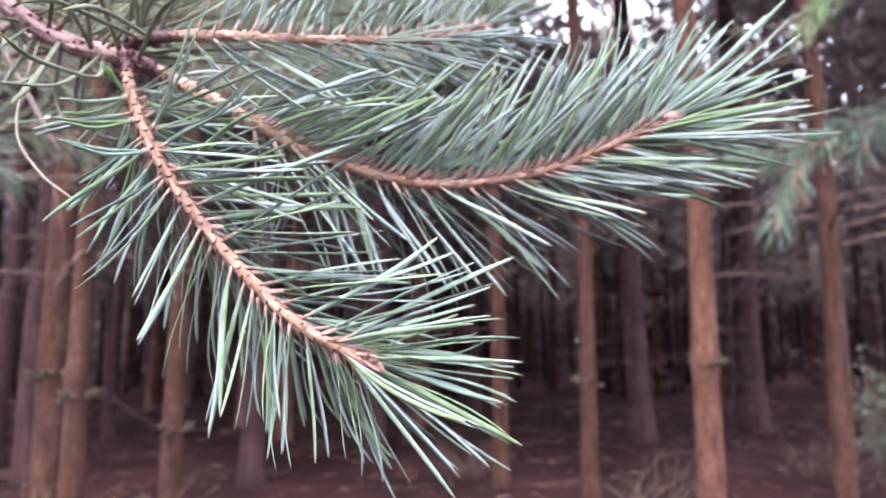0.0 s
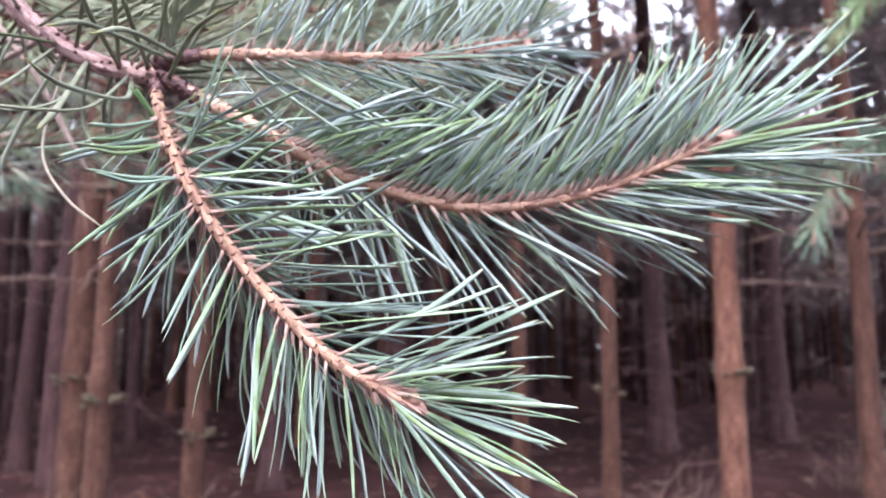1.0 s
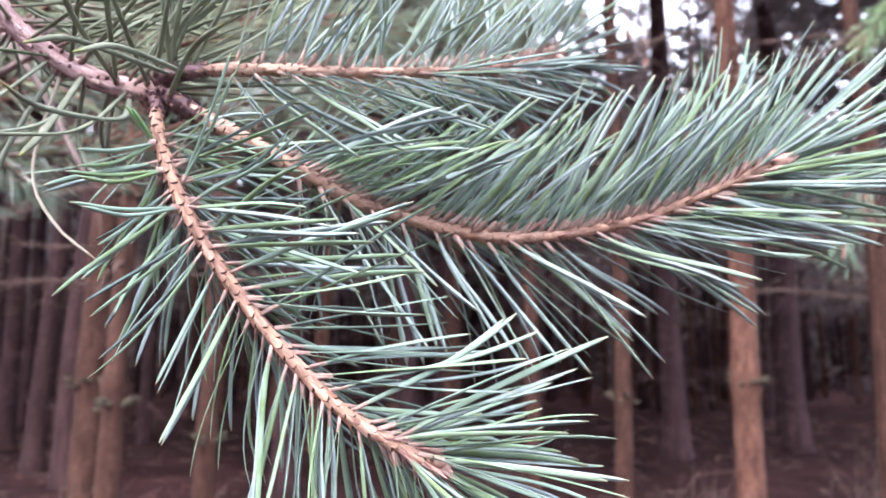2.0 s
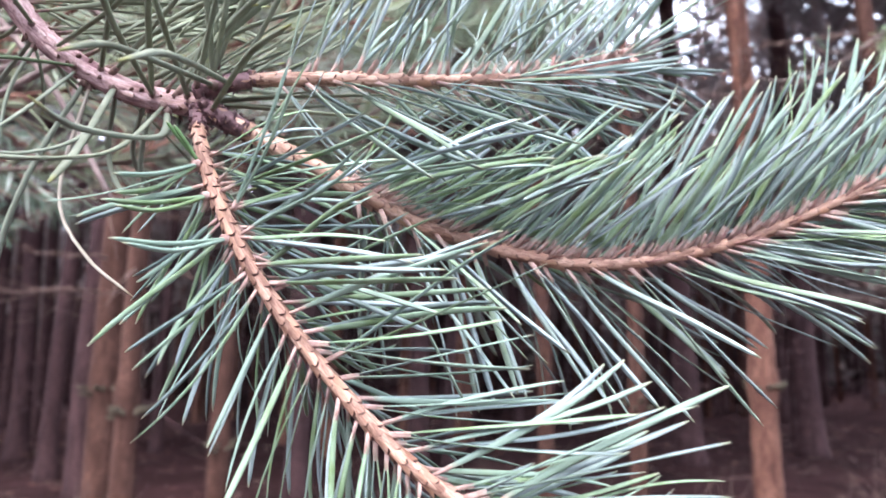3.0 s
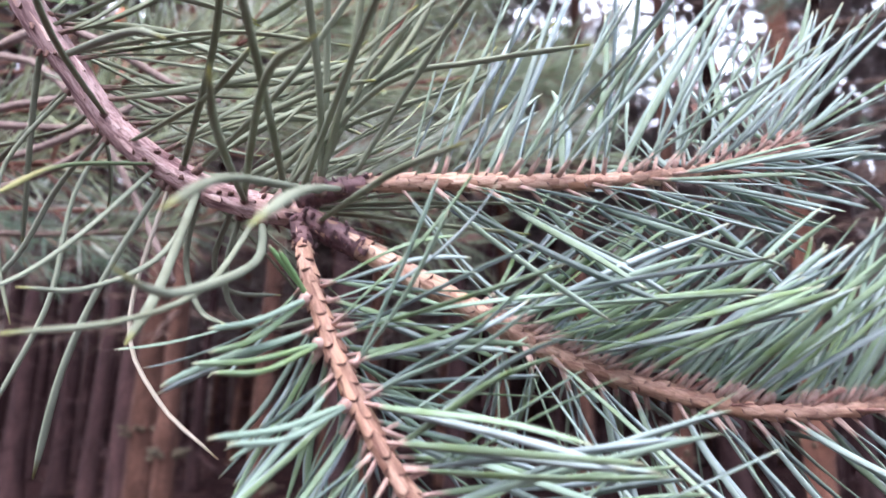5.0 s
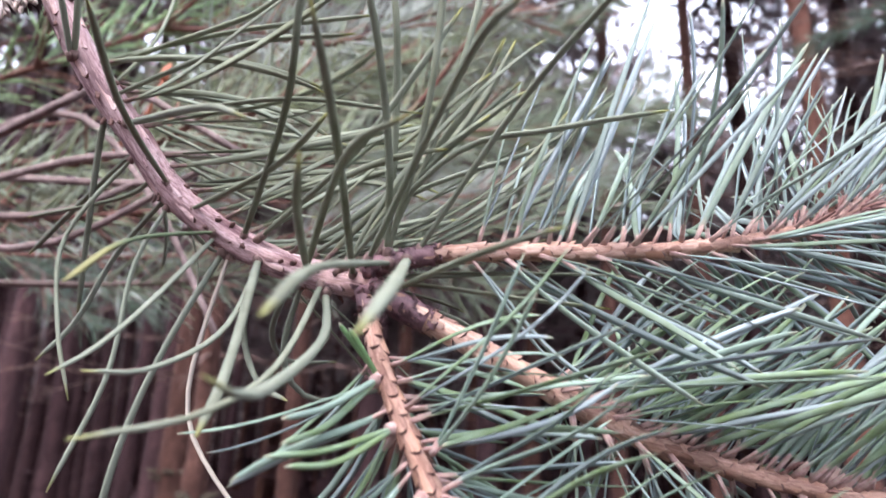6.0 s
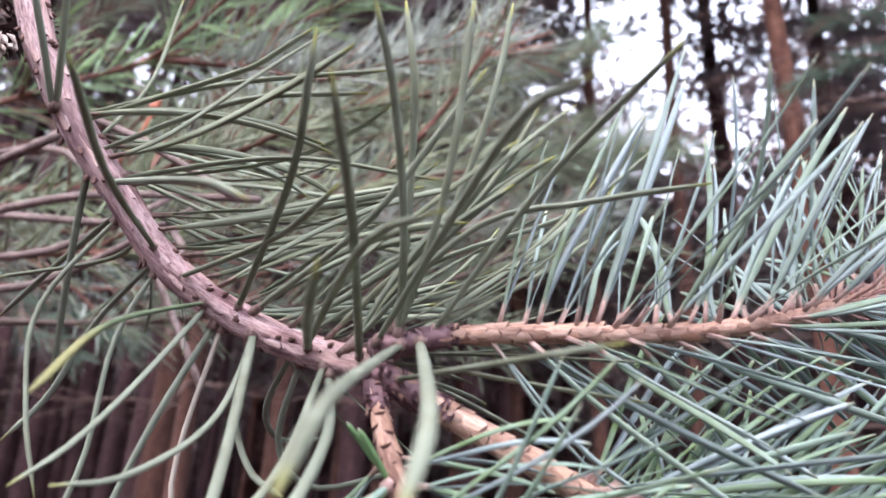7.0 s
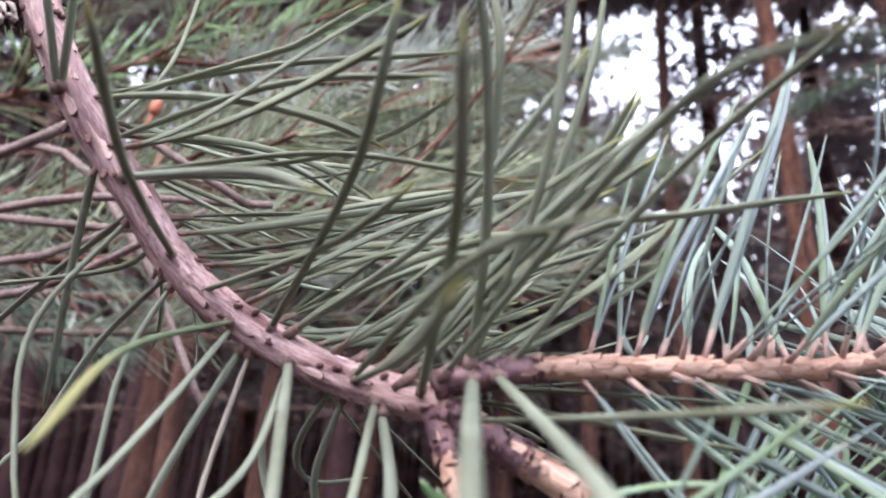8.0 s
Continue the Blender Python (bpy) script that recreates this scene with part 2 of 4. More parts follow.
class Soup:
    """Vertices and faces that become one mesh."""

    def __init__(self):
        self.v, self.f, self.m, self.a, self.g = [], [], [], [], []

    def add(self, verts, faces, mat=0, along=None, grain=None):
        o = len(self.v)
        self.v += [tuple(v) for v in verts]
        self.f += [tuple(i + o for i in f) for f in faces]
        self.m += [mat] * len(faces)
        self.a += list(along) if along is not None else [0.5] * len(verts)
        self.g += list(grain) if grain is not None else [tuple(v) for v in verts]

    def tube(self, points, radius, sides=8, mat=0, rough=0.0, rng=None, cap=True, along=False, ridge=0.0):
        fr = frames_of(points)
        verts, al, gr = [], [], []
        n = len(points)
        run = 0.0
        for i, (p, (t, a, b)) in enumerate(zip(points, fr)):
            run += (p - points[i - 1]).length if i else 0.0
            r = radius(i / (n - 1)) if callable(radius) else radius
            for k in range(sides):
                w = 2 * math.pi * k / sides
                rr = r * (1 + (rng.uniform(-rough, rough) if rng else 0) + ridge * noise.noise((math.cos(w) * 3.1, math.sin(w) * 3.1, i * 0.13)))
                verts.append(p + (a * math.cos(w) + b * math.sin(w)) * rr)
                al.append(i / (n - 1))
                gr.append((r * math.cos(w), r * math.sin(w), run))
        faces = []
        for i in range(n - 1):
            for k in range(sides):
                k2 = (k + 1) % sides
                faces.append((i * sides + k, i * sides + k2, (i + 1) * sides + k2, (i + 1) * sides + k))
        if cap:
            faces.append(tuple(range(sides))[::-1])
            faces.append(tuple((n - 1) * sides + k for k in range(sides)))
        self.add(verts, faces, mat, al if along else None, gr)

    def mesh(self, name, mats, smooth=True):
        return mesh_of(name, self.v, self.f, mats, self.m, self.a, smooth, self.g)


def needle_into(soup, length, bend, lean, roll, width, rng, start=0.0, segs=9, mat=0, curl=0.0, inner=0):
    """One flat half-round needle with a blunt tip: it rises from the origin along z, leans by lean in the direction roll, and bends towards x."""
    pts = []
    p = Vector((0, 0, start))
    run = [0.955 * i / (segs - 1) for i in range(segs)] + [1.0]
    side = Matrix.Rotation(roll, 3, "Z")
    for i, u in enumerate(run):
        pts.append(p.copy())
        if i == segs:
            break
        a = bend * u ** 1.2 + curl * math.sin(u * math.pi * 1.5)
        d = Vector((math.sin(a), 0, math.cos(a)))
        sp = side @ Vector((math.sin(lean * (1 - 0.5 * u)), 0, 0))
        p = p + (d + sp).normalized() * (length - start) * (run[i + 1] - u)
    fr = frames_of(pts)
    verts, al = [], []
    twist = rng.uniform(-0.9, 0.9)
    for i, (q, (t, n, b)) in enumerate(zip(pts, fr)):
        u = run[i]
        w = width * 0.5 * min(1.0, 0.6 + 1.6 * u) * (0.2 if i == segs else 0.62 if i == segs - 1 else 0.92 if i == segs - 2 else 1.0)
        base = roll + twist * u
        ca, sa = math.cos(base), math.sin(base)
        for k in range(5):
            ang = (-0.5 + k / 4) * math.pi
            h, c = math.cos(ang) * 0.5, math.sin(ang)
            verts.append(q + (n * (h * ca - c * sa) + b * (h * sa + c * ca)) * w)
            al.append(u)
    faces, flat = [], []
    for i in range(segs):
        for k in range(5):
            k2 = (k + 1) % 5
            (flat if k == 4 else faces).append((i * 5 + k, i * 5 + k2, (i + 1) * 5 + k2, (i + 1) * 5 + k))
    faces.append(tuple(segs * 5 + k for k in range(5)))
    o = len(soup.v)
    soup.add(verts, faces, mat, al)
    soup.f += [tuple(i + o for i in f) for f in flat]
    soup.m += [mat + inner] * len(flat)


def pair_mesh(rng, length, bend, width, spread, mat, sheath=0.007, curl=0.0, segs=9, flat=None, husk=None):
    """The two needles of a pair, each with its half of the sheath, along z from the origin, bending towards x."""
    roll = rng.uniform(0, math.pi)
    out = []
    for sgn in (0, math.pi):
        s = Soup()
        needle_into(s, length * rng.uniform(0.9, 1.05), bend * rng.uniform(0.7, 1.3), spread * rng.uniform(0.4, 1.2), roll + sgn, width, rng, sheath * 0.4, segs, 0, curl * rng.uniform(0.5, 1.4), 2)
        off = Vector((math.cos(roll + sgn), math.sin(roll + sgn), 0)) * width * 0.12
        pts = [Vector((0, 0, sheath * k / 2)) + off for k in range(3)]
        s.tube(pts, lambda u: width * (0.31 - 0.04 * u), 6, 1)
        out.append(s.mesh("needle", [mat, husk or SHEATH, flat or mat]))
    return out


def orient(at, z, x):
    z = z.normalized()
    x = (x - z * x.dot(z))
    x = x.normalized() if x.length > 1e-5 else z.orthogonal().normalized()
    y = z.cross(x)
    m = Matrix((x, y, z)).transposed().to_4x4()
    m.translation = at
    return m


def scales_into(soup, pts, fr, radius, s0, s1, count, size, rng, lip=1, mat=0, phase=0.0, wide=0.28, lift=1.0):
    """Raised leaf bases in a spiral, each a small boat-shaped plate that ends in a dark lip."""
    n = len(pts)
    for i in range(count):
        u = s0 + (s1 - s0) * (i + 0.5) / count
        j = min(n - 2, int(u * (n - 1)))
        w = u * (n - 1) - j
        p = pts[j].lerp(pts[j + 1], w)
        t, a, b = fr[j]
        az = phase + i * 2.39996 + rng.uniform(-0.15, 0.15)
        rad = a * math.cos(az) + b * math.sin(az)
        tan = t.cross(rad)
        r = radius(u)
        k = size * rng.uniform(0.5, 1.3)
        half = min(r * 0.72, k * wide)
        sink = r * 0.95 - half * half / (2 * r)
        mid = p + rad * (r + k * 0.04 * lift)
        head = p + t * k * 0.3
        v = [p - t * k * 0.9 + rad * r * 0.97, p - t * k * 0.3 + tan * half + rad * sink, p - t * k * 0.3 - tan * half + rad * sink, mid - t * k * 0.3,
             head - t * k * 0.12 + tan * half * 0.9 + rad * (sink + k * 0.05 * lift), head - t * k * 0.12 - tan * half * 0.9 + rad * (sink + k * 0.05 * lift), head + rad * (r + k * 0.11 * lift),
             head + t * k * 0.02 + rad * r * 0.85 + tan * half * 0.5, head + t * k * 0.02 + rad * r * 0.85 - tan * half * 0.5]
        g = [((q - p).dot(rad) + i * 0.013, (q - p).dot(tan), (q - p).dot(t)) for q in v]
        soup.add(v, [(0, 1, 3), (0, 3, 2), (1, 4, 6, 3), (2, 3, 6, 5)], mat, None, g)
        soup.add(v, [(4, 7, 6), (6, 7, 8), (6, 8, 5)], lip)


UP = Vector((0, 0, 1))


class Shoot:
    def __init__(self, ctrl, r0, r1, n=90):
        self.pts = even(spline(ctrl, n * 2), n)
        self.fr = frames_of(self.pts)
        self.r0, self.r1 = r0, r1
        self.length = sum((b - a).length for a, b in zip(self.pts, self.pts[1:]))

    def radius(self, u):
        return self.r0 + (self.r1 - self.r0) * u

    def at(self, u):
        n = len(self.pts)
        j = min(n - 2, int(u * (n - 1)))
        w = u * (n - 1) - j
        return self.pts[j].lerp(self.pts[j + 1], w), self.fr[j]


def dress(shoot, parent, variants, count, s0, s1, angle, bias, rng, jitter=0.14, grow=1.0, forward=0.5, keep=None, phase=0.0, name="needle"):
    """Needle pairs in a spiral on a shoot. angle: from the shoot's axis at its foot and tip."""
    for i in range(count):
        u = s0 + (s1 - s0) * (i + rng.uniform(0.2, 0.8)) / count
        p, (t, a, b) = shoot.at(u)
        az = phase + i * 2.39996 + rng.uniform(-0.25, 0.25)
        rad = a * math.cos(az) + b * math.sin(az)
        if keep and not keep(u, rad):
            continue
        th = angle[0] + (angle[1] - angle[0]) * (u - s0) / (s1 - s0) + rng.gauss(0, jitter)
        d = t * math.cos(th) + rad * math.sin(th) + bias * rng.uniform(0.6, 1.2)
        x = t * forward + UP * 0.25 + Vector((rng.gauss(0, 0.35), rng.gauss(0, 0.35), rng.gauss(0, 0.35)))
        k = (grow(u) if callable(grow) else grow) * rng.uniform(0.86, 1.1)
        m = orient(p + rad * shoot.radius(u) * 0.85, d, x) @ Matrix.Scale(k, 4)
        for me in rng.choice(variants):
            part(name, me, parent, "", m)


# ---- ground ----
def ground():
    xs = np.concatenate([[-400, -150, -60], np.linspace(-30, 30, 81), [60, 150, 400]])
    ys = np.concatenate([[-400, -150, -50, -20], np.linspace(-8, 52, 81), [80, 160, 400]])
    v = []
    for y in ys:
        for x in xs:
            z = 0.05 * noise.noise((x * 0.3, y * 0.3, 0)) + 0.05 * noise.noise((x * 1.1, y * 1.1, 4)) + 0.02 * noise.noise((x * 3, y * 3, 9))
            v.append((x, y, z - 0.03))
    nx = len(xs)
    f = [(j * nx + i, j * nx + i + 1, (j + 1) * nx + i + 1, (j + 1) * nx + i) for j in range(len(ys) - 1) for i in range(nx - 1)]
    ob = part("ground", mesh_of("ground", v, f, [FLOOR]))
    tagged(ob, "reddish-brown forest floor covered with fallen needles", "ground", kind="structure")


ground()


def litter():
    rng = random.Random(8)
    s = Soup()
    for _ in range(2600):
        x, y = rng.uniform(-11, 12), rng.uniform(2.5, 20)
        z = 0.05 * noise.noise((x * 0.3, y * 0.3, 0)) + 0.05 * noise.noise((x * 1.1, y * 1.1, 4)) + 0.02 * noise.noise((x * 3, y * 3, 9)) - 0.03
        a = rng.uniform(0, 6.28)
        l = rng.uniform(0.04, 0.3) * (1.8 if rng.random() < 0.1 else 1)
        d = Vector((math.cos(a), math.sin(a), rng.uniform(-0.1, 0.25))) * l
        p = Vector((x, y, z + 0.01))
        s.tube([p, p + d * 0.5 + Vector((0, 0, 0.01)), p + d], rng.uniform(0.003, 0.009), 4, rng.choice((0, 0, 1)))
    ob = part("fallen_twigs", s.mesh("fallen_twigs", [DEAD_TWIG, TWIG_RED]))
    tagged(ob, "thin brown dead twigs scattered over the forest floor", "fallen twigs", kind="stuff")


litter()


# ---- trees of the wood ----
def clump_faces(rng, center, size, count, verts, faces):
    """Many thin pointed blades that spread from a centre: a clump of needles seen from afar."""
    for _ in range(count):
        d = np.array([rng.gauss(0, 1), rng.gauss(0, 1), rng.gauss(0, 0.8)])
        d /= np.linalg.norm(d) + 1e-6
        q = np.array([rng.gauss(0, 1), rng.gauss(0, 1), rng.gauss(0, 1)])
        w = np.cross(d, q)
        w = w / (np.linalg.norm(w) + 1e-6) * size * 0.16
        o = center + d * size * rng.uniform(0, 0.35)
        e = o + d * size * rng.uniform(0.6, 1.1)
        n = len(verts)
        verts.extend((o - w * 0.4, (o + e) / 2 + w, e, (o + e) / 2 - w))
        faces.append((n, n + 1, n + 2, n + 3))


def tree(x, y, r, height=13, lean=(0.0, 0.0), wobble=0.04, seed=1, dark=False, whorls=(), crown_at=7.0, crown_r=2.3, clumps=380, stubs=14, label="", bark=None):
    rng = random.Random(seed)
    root = thing("pine_tree", label or "tall straight pine with bare reddish-brown trunk and high crown", "tree", "pines of the wood", at=(x, y, 0))
    pts = []
    for i in range(22):
        z = -0.1 + height * i / 21
        wx = wobble * math.sin(z * 0.9 + seed) + lean[0] * z
        wy = wobble * math.cos(z * 0.7 + seed * 2) + lean[1] * z
        pts.append(Vector((wx - wobble * math.sin(seed), wy - wobble * math.cos(seed * 2), z)))
    pts = even(spline(pts, 90), 90)
    s = Soup()

    def rad(u):
        z = u * height
        k = r * (1 - 0.6 * u) * (1 + 0.35 * math.exp(-z / 0.25))
        for w in whorls:
            k *= 1 + 0.3 * math.exp(-((z - w) / 0.055) ** 2)
        return k
    s.tube(pts, rad, 14, 0, 0.035, rng)
    trunk = part("trunk", s.mesh("trunk", [bark or (TRUNK_SHADED if dark else TRUNK)]), root)
    fr = frames_of(pts)
    for w in whorls:
        for k in range(11):
            sm = Soup()
            i = min(88, max(1, int(w / height * 89)))
            t, a, b = fr[i]
            az = k * 2.4 + rng.uniform(-0.3, 0.3)
            d = a * math.cos(az) + b * math.sin(az)
            o = pts[i] + d * rad(w / height) * 0.8 + UP * rng.uniform(-0.04, 0.04)
            l = rng.uniform(0.03, 0.11)
            sm.tube([o, o + d * l * 0.6, o + d * l + UP * 0.01], lambda u: 0.023 * (1 - 0.5 * u), 7, 0, 0.2, rng)
            part("branch_stub", sm.mesh("branch_stub", [MOSS]), root, "mossy broken branch stub")
    for k in range(stubs):
        z = rng.uniform(2.2, crown_at + 1.0)
        i = min(88, int(z / height * 89))
        az = rng.uniform(0, 6.28)
        d = Vector((math.cos(az), math.sin(az), rng.uniform(-0.25, 0.25)))
        l = rng.uniform(0.4, 1.6)
        o = pts[i]
        sb = Soup()
        bp = [o + d * l * q + Vector((0, 0, -0.12 * l * q * q)) + Vector((rng.gauss(0, 0.03), rng.gauss(0, 0.03), rng.gauss(0, 0.03))) * q * l for q in (0, 0.25, 0.5, 0.75, 1)]
        sb.tube(bp, lambda u: 0.016 * (1 - 0.8 * u), 5)
        for q in range(5):
            u = rng.uniform(0.3, 0.95)
            bo = bp[0].lerp(bp[4], u)
            dd = (d + Vector((rng.gauss(0, 0.7), rng.gauss(0, 0.7), rng.gauss(0, 0.4)))) * l * 0.3
            sb.tube([bo, bo + dd * 0.5, bo + dd + Vector((0, 0, -0.03))], lambda u: 0.006 * (1 - 0.7 * u), 4)
        part("dead_branch", sb.mesh("dead_branch", [DEAD_TWIG]), root)
    if clumps:
        v, f = [], []
        for k in range(max(6, clumps // 16)):
            sl = Soup()
            z = crown_at + (height - crown_at) * (k + 0.5) / max(6, clumps // 16)
            i = min(88, int(z / height * 89))
            az = k * 2.4 + rng.uniform(-0.4, 0.4)
            reach = crown_r * (1.15 - 0.8 * (z - crown_at) / (height - crown_at)) * rng.uniform(0.7, 1.1)
            d = Vector((math.cos(az), math.sin(az), rng.uniform(0.0, 0.35)))
            tip = pts[i] + d * reach
            sl.tube([pts[i], pts[i].lerp(tip, 0.5) + UP * 0.08, tip], lambda u: 0.03 * (1 - 0.8 * u), 5)
            part("limb", sl.mesh("limb", [DEAD_TWIG]), root)
            for q in range(16):
                u = rng.uniform(0.25, 1.05)
                c = pts[i].lerp(tip, u) + Vector((rng.gauss(0, 0.28), rng.gauss(0, 0.28), rng.gauss(0.05, 0.2)))
                clump_faces(rng, np.array(c), rng.uniform(0.22, 0.4), 9, v, f)
        part("crown", mesh_of("crown", v, f, [CANOPY], smooth=False), root, "dark green needle crown with gaps")
    return root


tree(2.03, 5.5, 0.108, 12, (-0.004, 0), 0.035, 11, stubs=26, whorls=(1.52, 3.6), crown_at=6.8, clumps=96, label="reddish pine trunk with a mossy ring of branch stubs")
tree(2.78, 5.0, 0.077, 11.5, (-0.006, 0.004), 0.07, 5, bark=TRUNK_BROWN, stubs=40, whorls=(3.2,), crown_at=6.4, crown_r=1.5, clumps=170, label="slender crooked brown pine trunk with high crown")
tree(-2.58, 4.9, 0.082, 11.5, (0.012, 0), 0.03, 21, bark=TRUNK_BROWN, whorls=(1.42, 2.9), crown_at=6.6, clumps=96, label="brown pine trunk with a knotty branch ring")
tree(-3.3, 5.9, 0.125, 12.5, (0.008, 0), 0.03, 22, bark=TRUNK_BROWN, whorls=(1.5,), crown_at=5.8, clumps=130)
tree(-2.36, 6.1, 0.09, 12, (0.003, 0), 0.02, 23, bark=TRUNK_BROWN, whorls=(1.0,), crown_at=6.0, clumps=130)
tree(-2.25, 8.2, 0.14, 13, (0, 0), 0.03, 24, dark=True, crown_at=6.0)
tree(1.42, 7.1, 0.088, 12.5, (0.003, 0), 0.02, 25, bark=TRUNK_BROWN, stubs=36, whorls=(1.3,), crown_at=8.2, clumps=60)
tree(0.6, 7.9, 0.095, 13, (0.002, 0), 0.02, 26, bark=TRUNK_BROWN, crown_at=8.8, clumps=60)
tree(3.2, 11.6, 0.21, 15, (0, 0), 0.03, 27, dark=True, crown_at=11, clumps=40)
tree(5.75, 13.1, 0.23, 15, (0, 0), 0.03, 28, dark=True, crown_at=7, clumps=200)
tree(-4.2, 4.9, 0.11, 12, (0.01, 0), 0.03, 29, dark=True, crown_at=7.2, clumps=96)


def thin(x, y):
    """The canopy has a thin place ahead and a little to the right, and another to the left."""
    return -0.1 < math.atan2(x, y) < 0.42 or -0.78 < math.atan2(x, y) < -0.54


def wood():
    """The trees behind the first ones, each on its own, then the far wood as one mass, with unseen trees and boughs
    added to block light.
    """
    rng = random.Random(31)
    placed = [(2.03, 5.5), (2.78, 5.0), (-2.58, 4.9), (-3.3, 5.9), (-2.36, 6.1), (-2.25, 8.2), (1.42, 7.1), (0.6, 7.9), (3.2, 11.6), (5.75, 13.1), (-4.2, 4.9)]
    # deep trunks on the left, with their shade put into the bark colour
    for k in range(22):
        y = 9.5 + 9.0 * ((k * 0.618) % 1.0)
        x = -y * (0.64 + 0.5 * k / 21)
        placed.append((x, y))
        tree(x, y, 0.13 + 0.05 * ((k * 0.37) % 1.0), 13, (0, 0), 0.03, 300 + k, dark=True, crown_at=5.4, clumps=60, stubs=5, label="pine trunk deep in the wood, its bark coloured darker for the shade")
    n = 0
    while n < 46:
        y = rng.uniform(7.5, 21)
        x = rng.uniform(-0.95, 0.95) * (y + 2)
        if min((x - a) ** 2 + (y - b) ** 2 for a, b in placed) < 1.3 or (x > 0.05 * y and y < 15):
            continue
        placed.append((x, y))
        girth, tall, slant, sway = rng.uniform(0.09, 0.17), rng.uniform(12, 15), rng.uniform(-0.01, 0.01), rng.uniform(0.01, 0.05)
        if 0.05 < math.atan2(x, y) < 0.36 and n % 2:  # few trunks stand in the thin place
            n += 1
            continue
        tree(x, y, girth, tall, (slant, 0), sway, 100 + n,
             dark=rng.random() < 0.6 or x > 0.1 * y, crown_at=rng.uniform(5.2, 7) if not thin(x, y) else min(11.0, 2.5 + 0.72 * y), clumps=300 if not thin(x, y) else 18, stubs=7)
        n += 1
    s = Soup()
    v, f = [], []
    for _ in range(520):
        y = rng.uniform(21, 62)
        x = rng.uniform(-1.0, 1.0) * (y + 4)
        h = rng.uniform(12, 16)
        r = rng.uniform(0.1, 0.2)
        s.tube([Vector((x, y, -0.1)), Vector((x + rng.gauss(0, 0.1), y, h * 0.5)), Vector((x + rng.gauss(0, 0.2), y, h))], lambda u: r * (1 - 0.6 * u), 7, rng.choice((0, 0, 1)))
        for k in range(40):
            z = rng.uniform(3.6, h)
            if thin(x, y) and z > 1.6 + (0.42 if x > 0.09 * y else 0.58) * y and rng.random() < (0.86 if x > 0 else 0.9):
                continue
            c = np.array([x + rng.gauss(0, 1.0), y + rng.gauss(0, 1.0), z])
            clump_faces(rng, c, rng.uniform(0.5, 0.95), 7, v, f)
    for _ in range(9000):
        y = rng.uniform(40, 66)
        x = rng.uniform(-1.05, 1.05) * y
        clump_faces(rng, np.array([x, y, rng.uniform(0.1, 10)]), rng.uniform(0.8, 1.6), 6, v, f)
    # unseen boughs added above the view, to keep skylight off the ground
    for _ in range(3800):
        y = rng.uniform(4.4, 14)
        x = rng.uniform(-12, 12)
        if x < 0 and thin(x, y) and rng.random() < 0.85:
            continue
        clump_faces(rng, np.array([x, y, rng.uniform(max(8.6, 1.9 + 0.83 * y), 13.5)]), rng.uniform(0.6, 1.0), 8, v, f)
    for _ in range(1500):
        a, y = rng.uniform(-0.95, 0.9), rng.uniform(13, 20)
        x = math.tan(a) * y
        if not thin(x, y):
            clump_faces(rng, np.array([x, y, 1.6 + y * rng.uniform(0.12, 0.95)]), rng.uniform(0.5, 0.9), 8, v, f)
    for low, high, top, count in ((-0.05, 0.11, 0.52, 190), (0.1, 0.43, 0.4, 170), (0.1, 0.24, 0.5, 130)):
        for _ in range(count):  # the lower boughs below the thin place
            a, y = rng.uniform(low, high), rng.uniform(14, 20)
            clump_faces(rng, np.array([math.tan(a) * y, y, 1.6 + y * rng.uniform(0.16, top)]), rng.uniform(0.4, 0.75), 7, v, f)
    for _ in range(70):
        a, y = rng.uniform(0.22, 0.42), rng.uniform(14, 21)
        clump_faces(rng, np.array([math.tan(a) * y, y, 1.6 + y * rng.uniform(0.36, 0.75)]), rng.uniform(0.4, 0.8), 7, v, f)
    for _ in range(85):  # a bough across the thin place
        a, y = rng.gauss(0.268, 0.032), rng.uniform(9, 11)
        clump_faces(rng, np.array([math.tan(a) * y, y, 1.6 + y * rng.uniform(0.6, 0.88)]), rng.uniform(0.2, 0.38), 7, v, f)
    for low, high, foot, top, size, count in ((0.0, 0.42, 0.5, 1.0, 0.34, 170), (0.42, 0.62, 0.36, 0.75, 0.7, 60), (0.34, 0.58, 0.38, 0.62, 0.5, 90)):
        for _ in range(count):  # loose tufts that break the sky into small lights
            a, y = rng.uniform(low, high), rng.uniform(14, 21)
            clump_faces(rng, np.array([math.tan(a) * y, y, 1.6 + y * rng.uniform(foot, top)]), size * rng.uniform(0.6, 1.3), 6, v, f)
    # unseen trees added behind the camera, to hold back light from the low sky
    for _ in range(420):
        a = rng.uniform(0.05, 0.95) * math.pi * 1.3 + math.pi * 0.85
        d = rng.uniform(24, 44)
        x, y = math.cos(a) * d, math.sin(a) * d - 1
        if y > 2.5 or (x * x + y * y) < 22:
            continue
        h = rng.uniform(9, 13)
        s.tube([Vector((x, y, -0.1)), Vector((x, y, h * 0.5)), Vector((x, y, h))], lambda u: 0.14 * (1 - 0.6 * u), 6)
        for k in range(34):
            clump_faces(rng, np.array([x + rng.gauss(0, 1.0), y + rng.gauss(0, 1.0), rng.uniform(1.5, h)]), rng.uniform(0.6, 1.1), 6, v, f)
    back = random.Random(77)
    for _ in range(4500):  # the undergrowth closes the wood far behind
        y = back.uniform(60, 72)
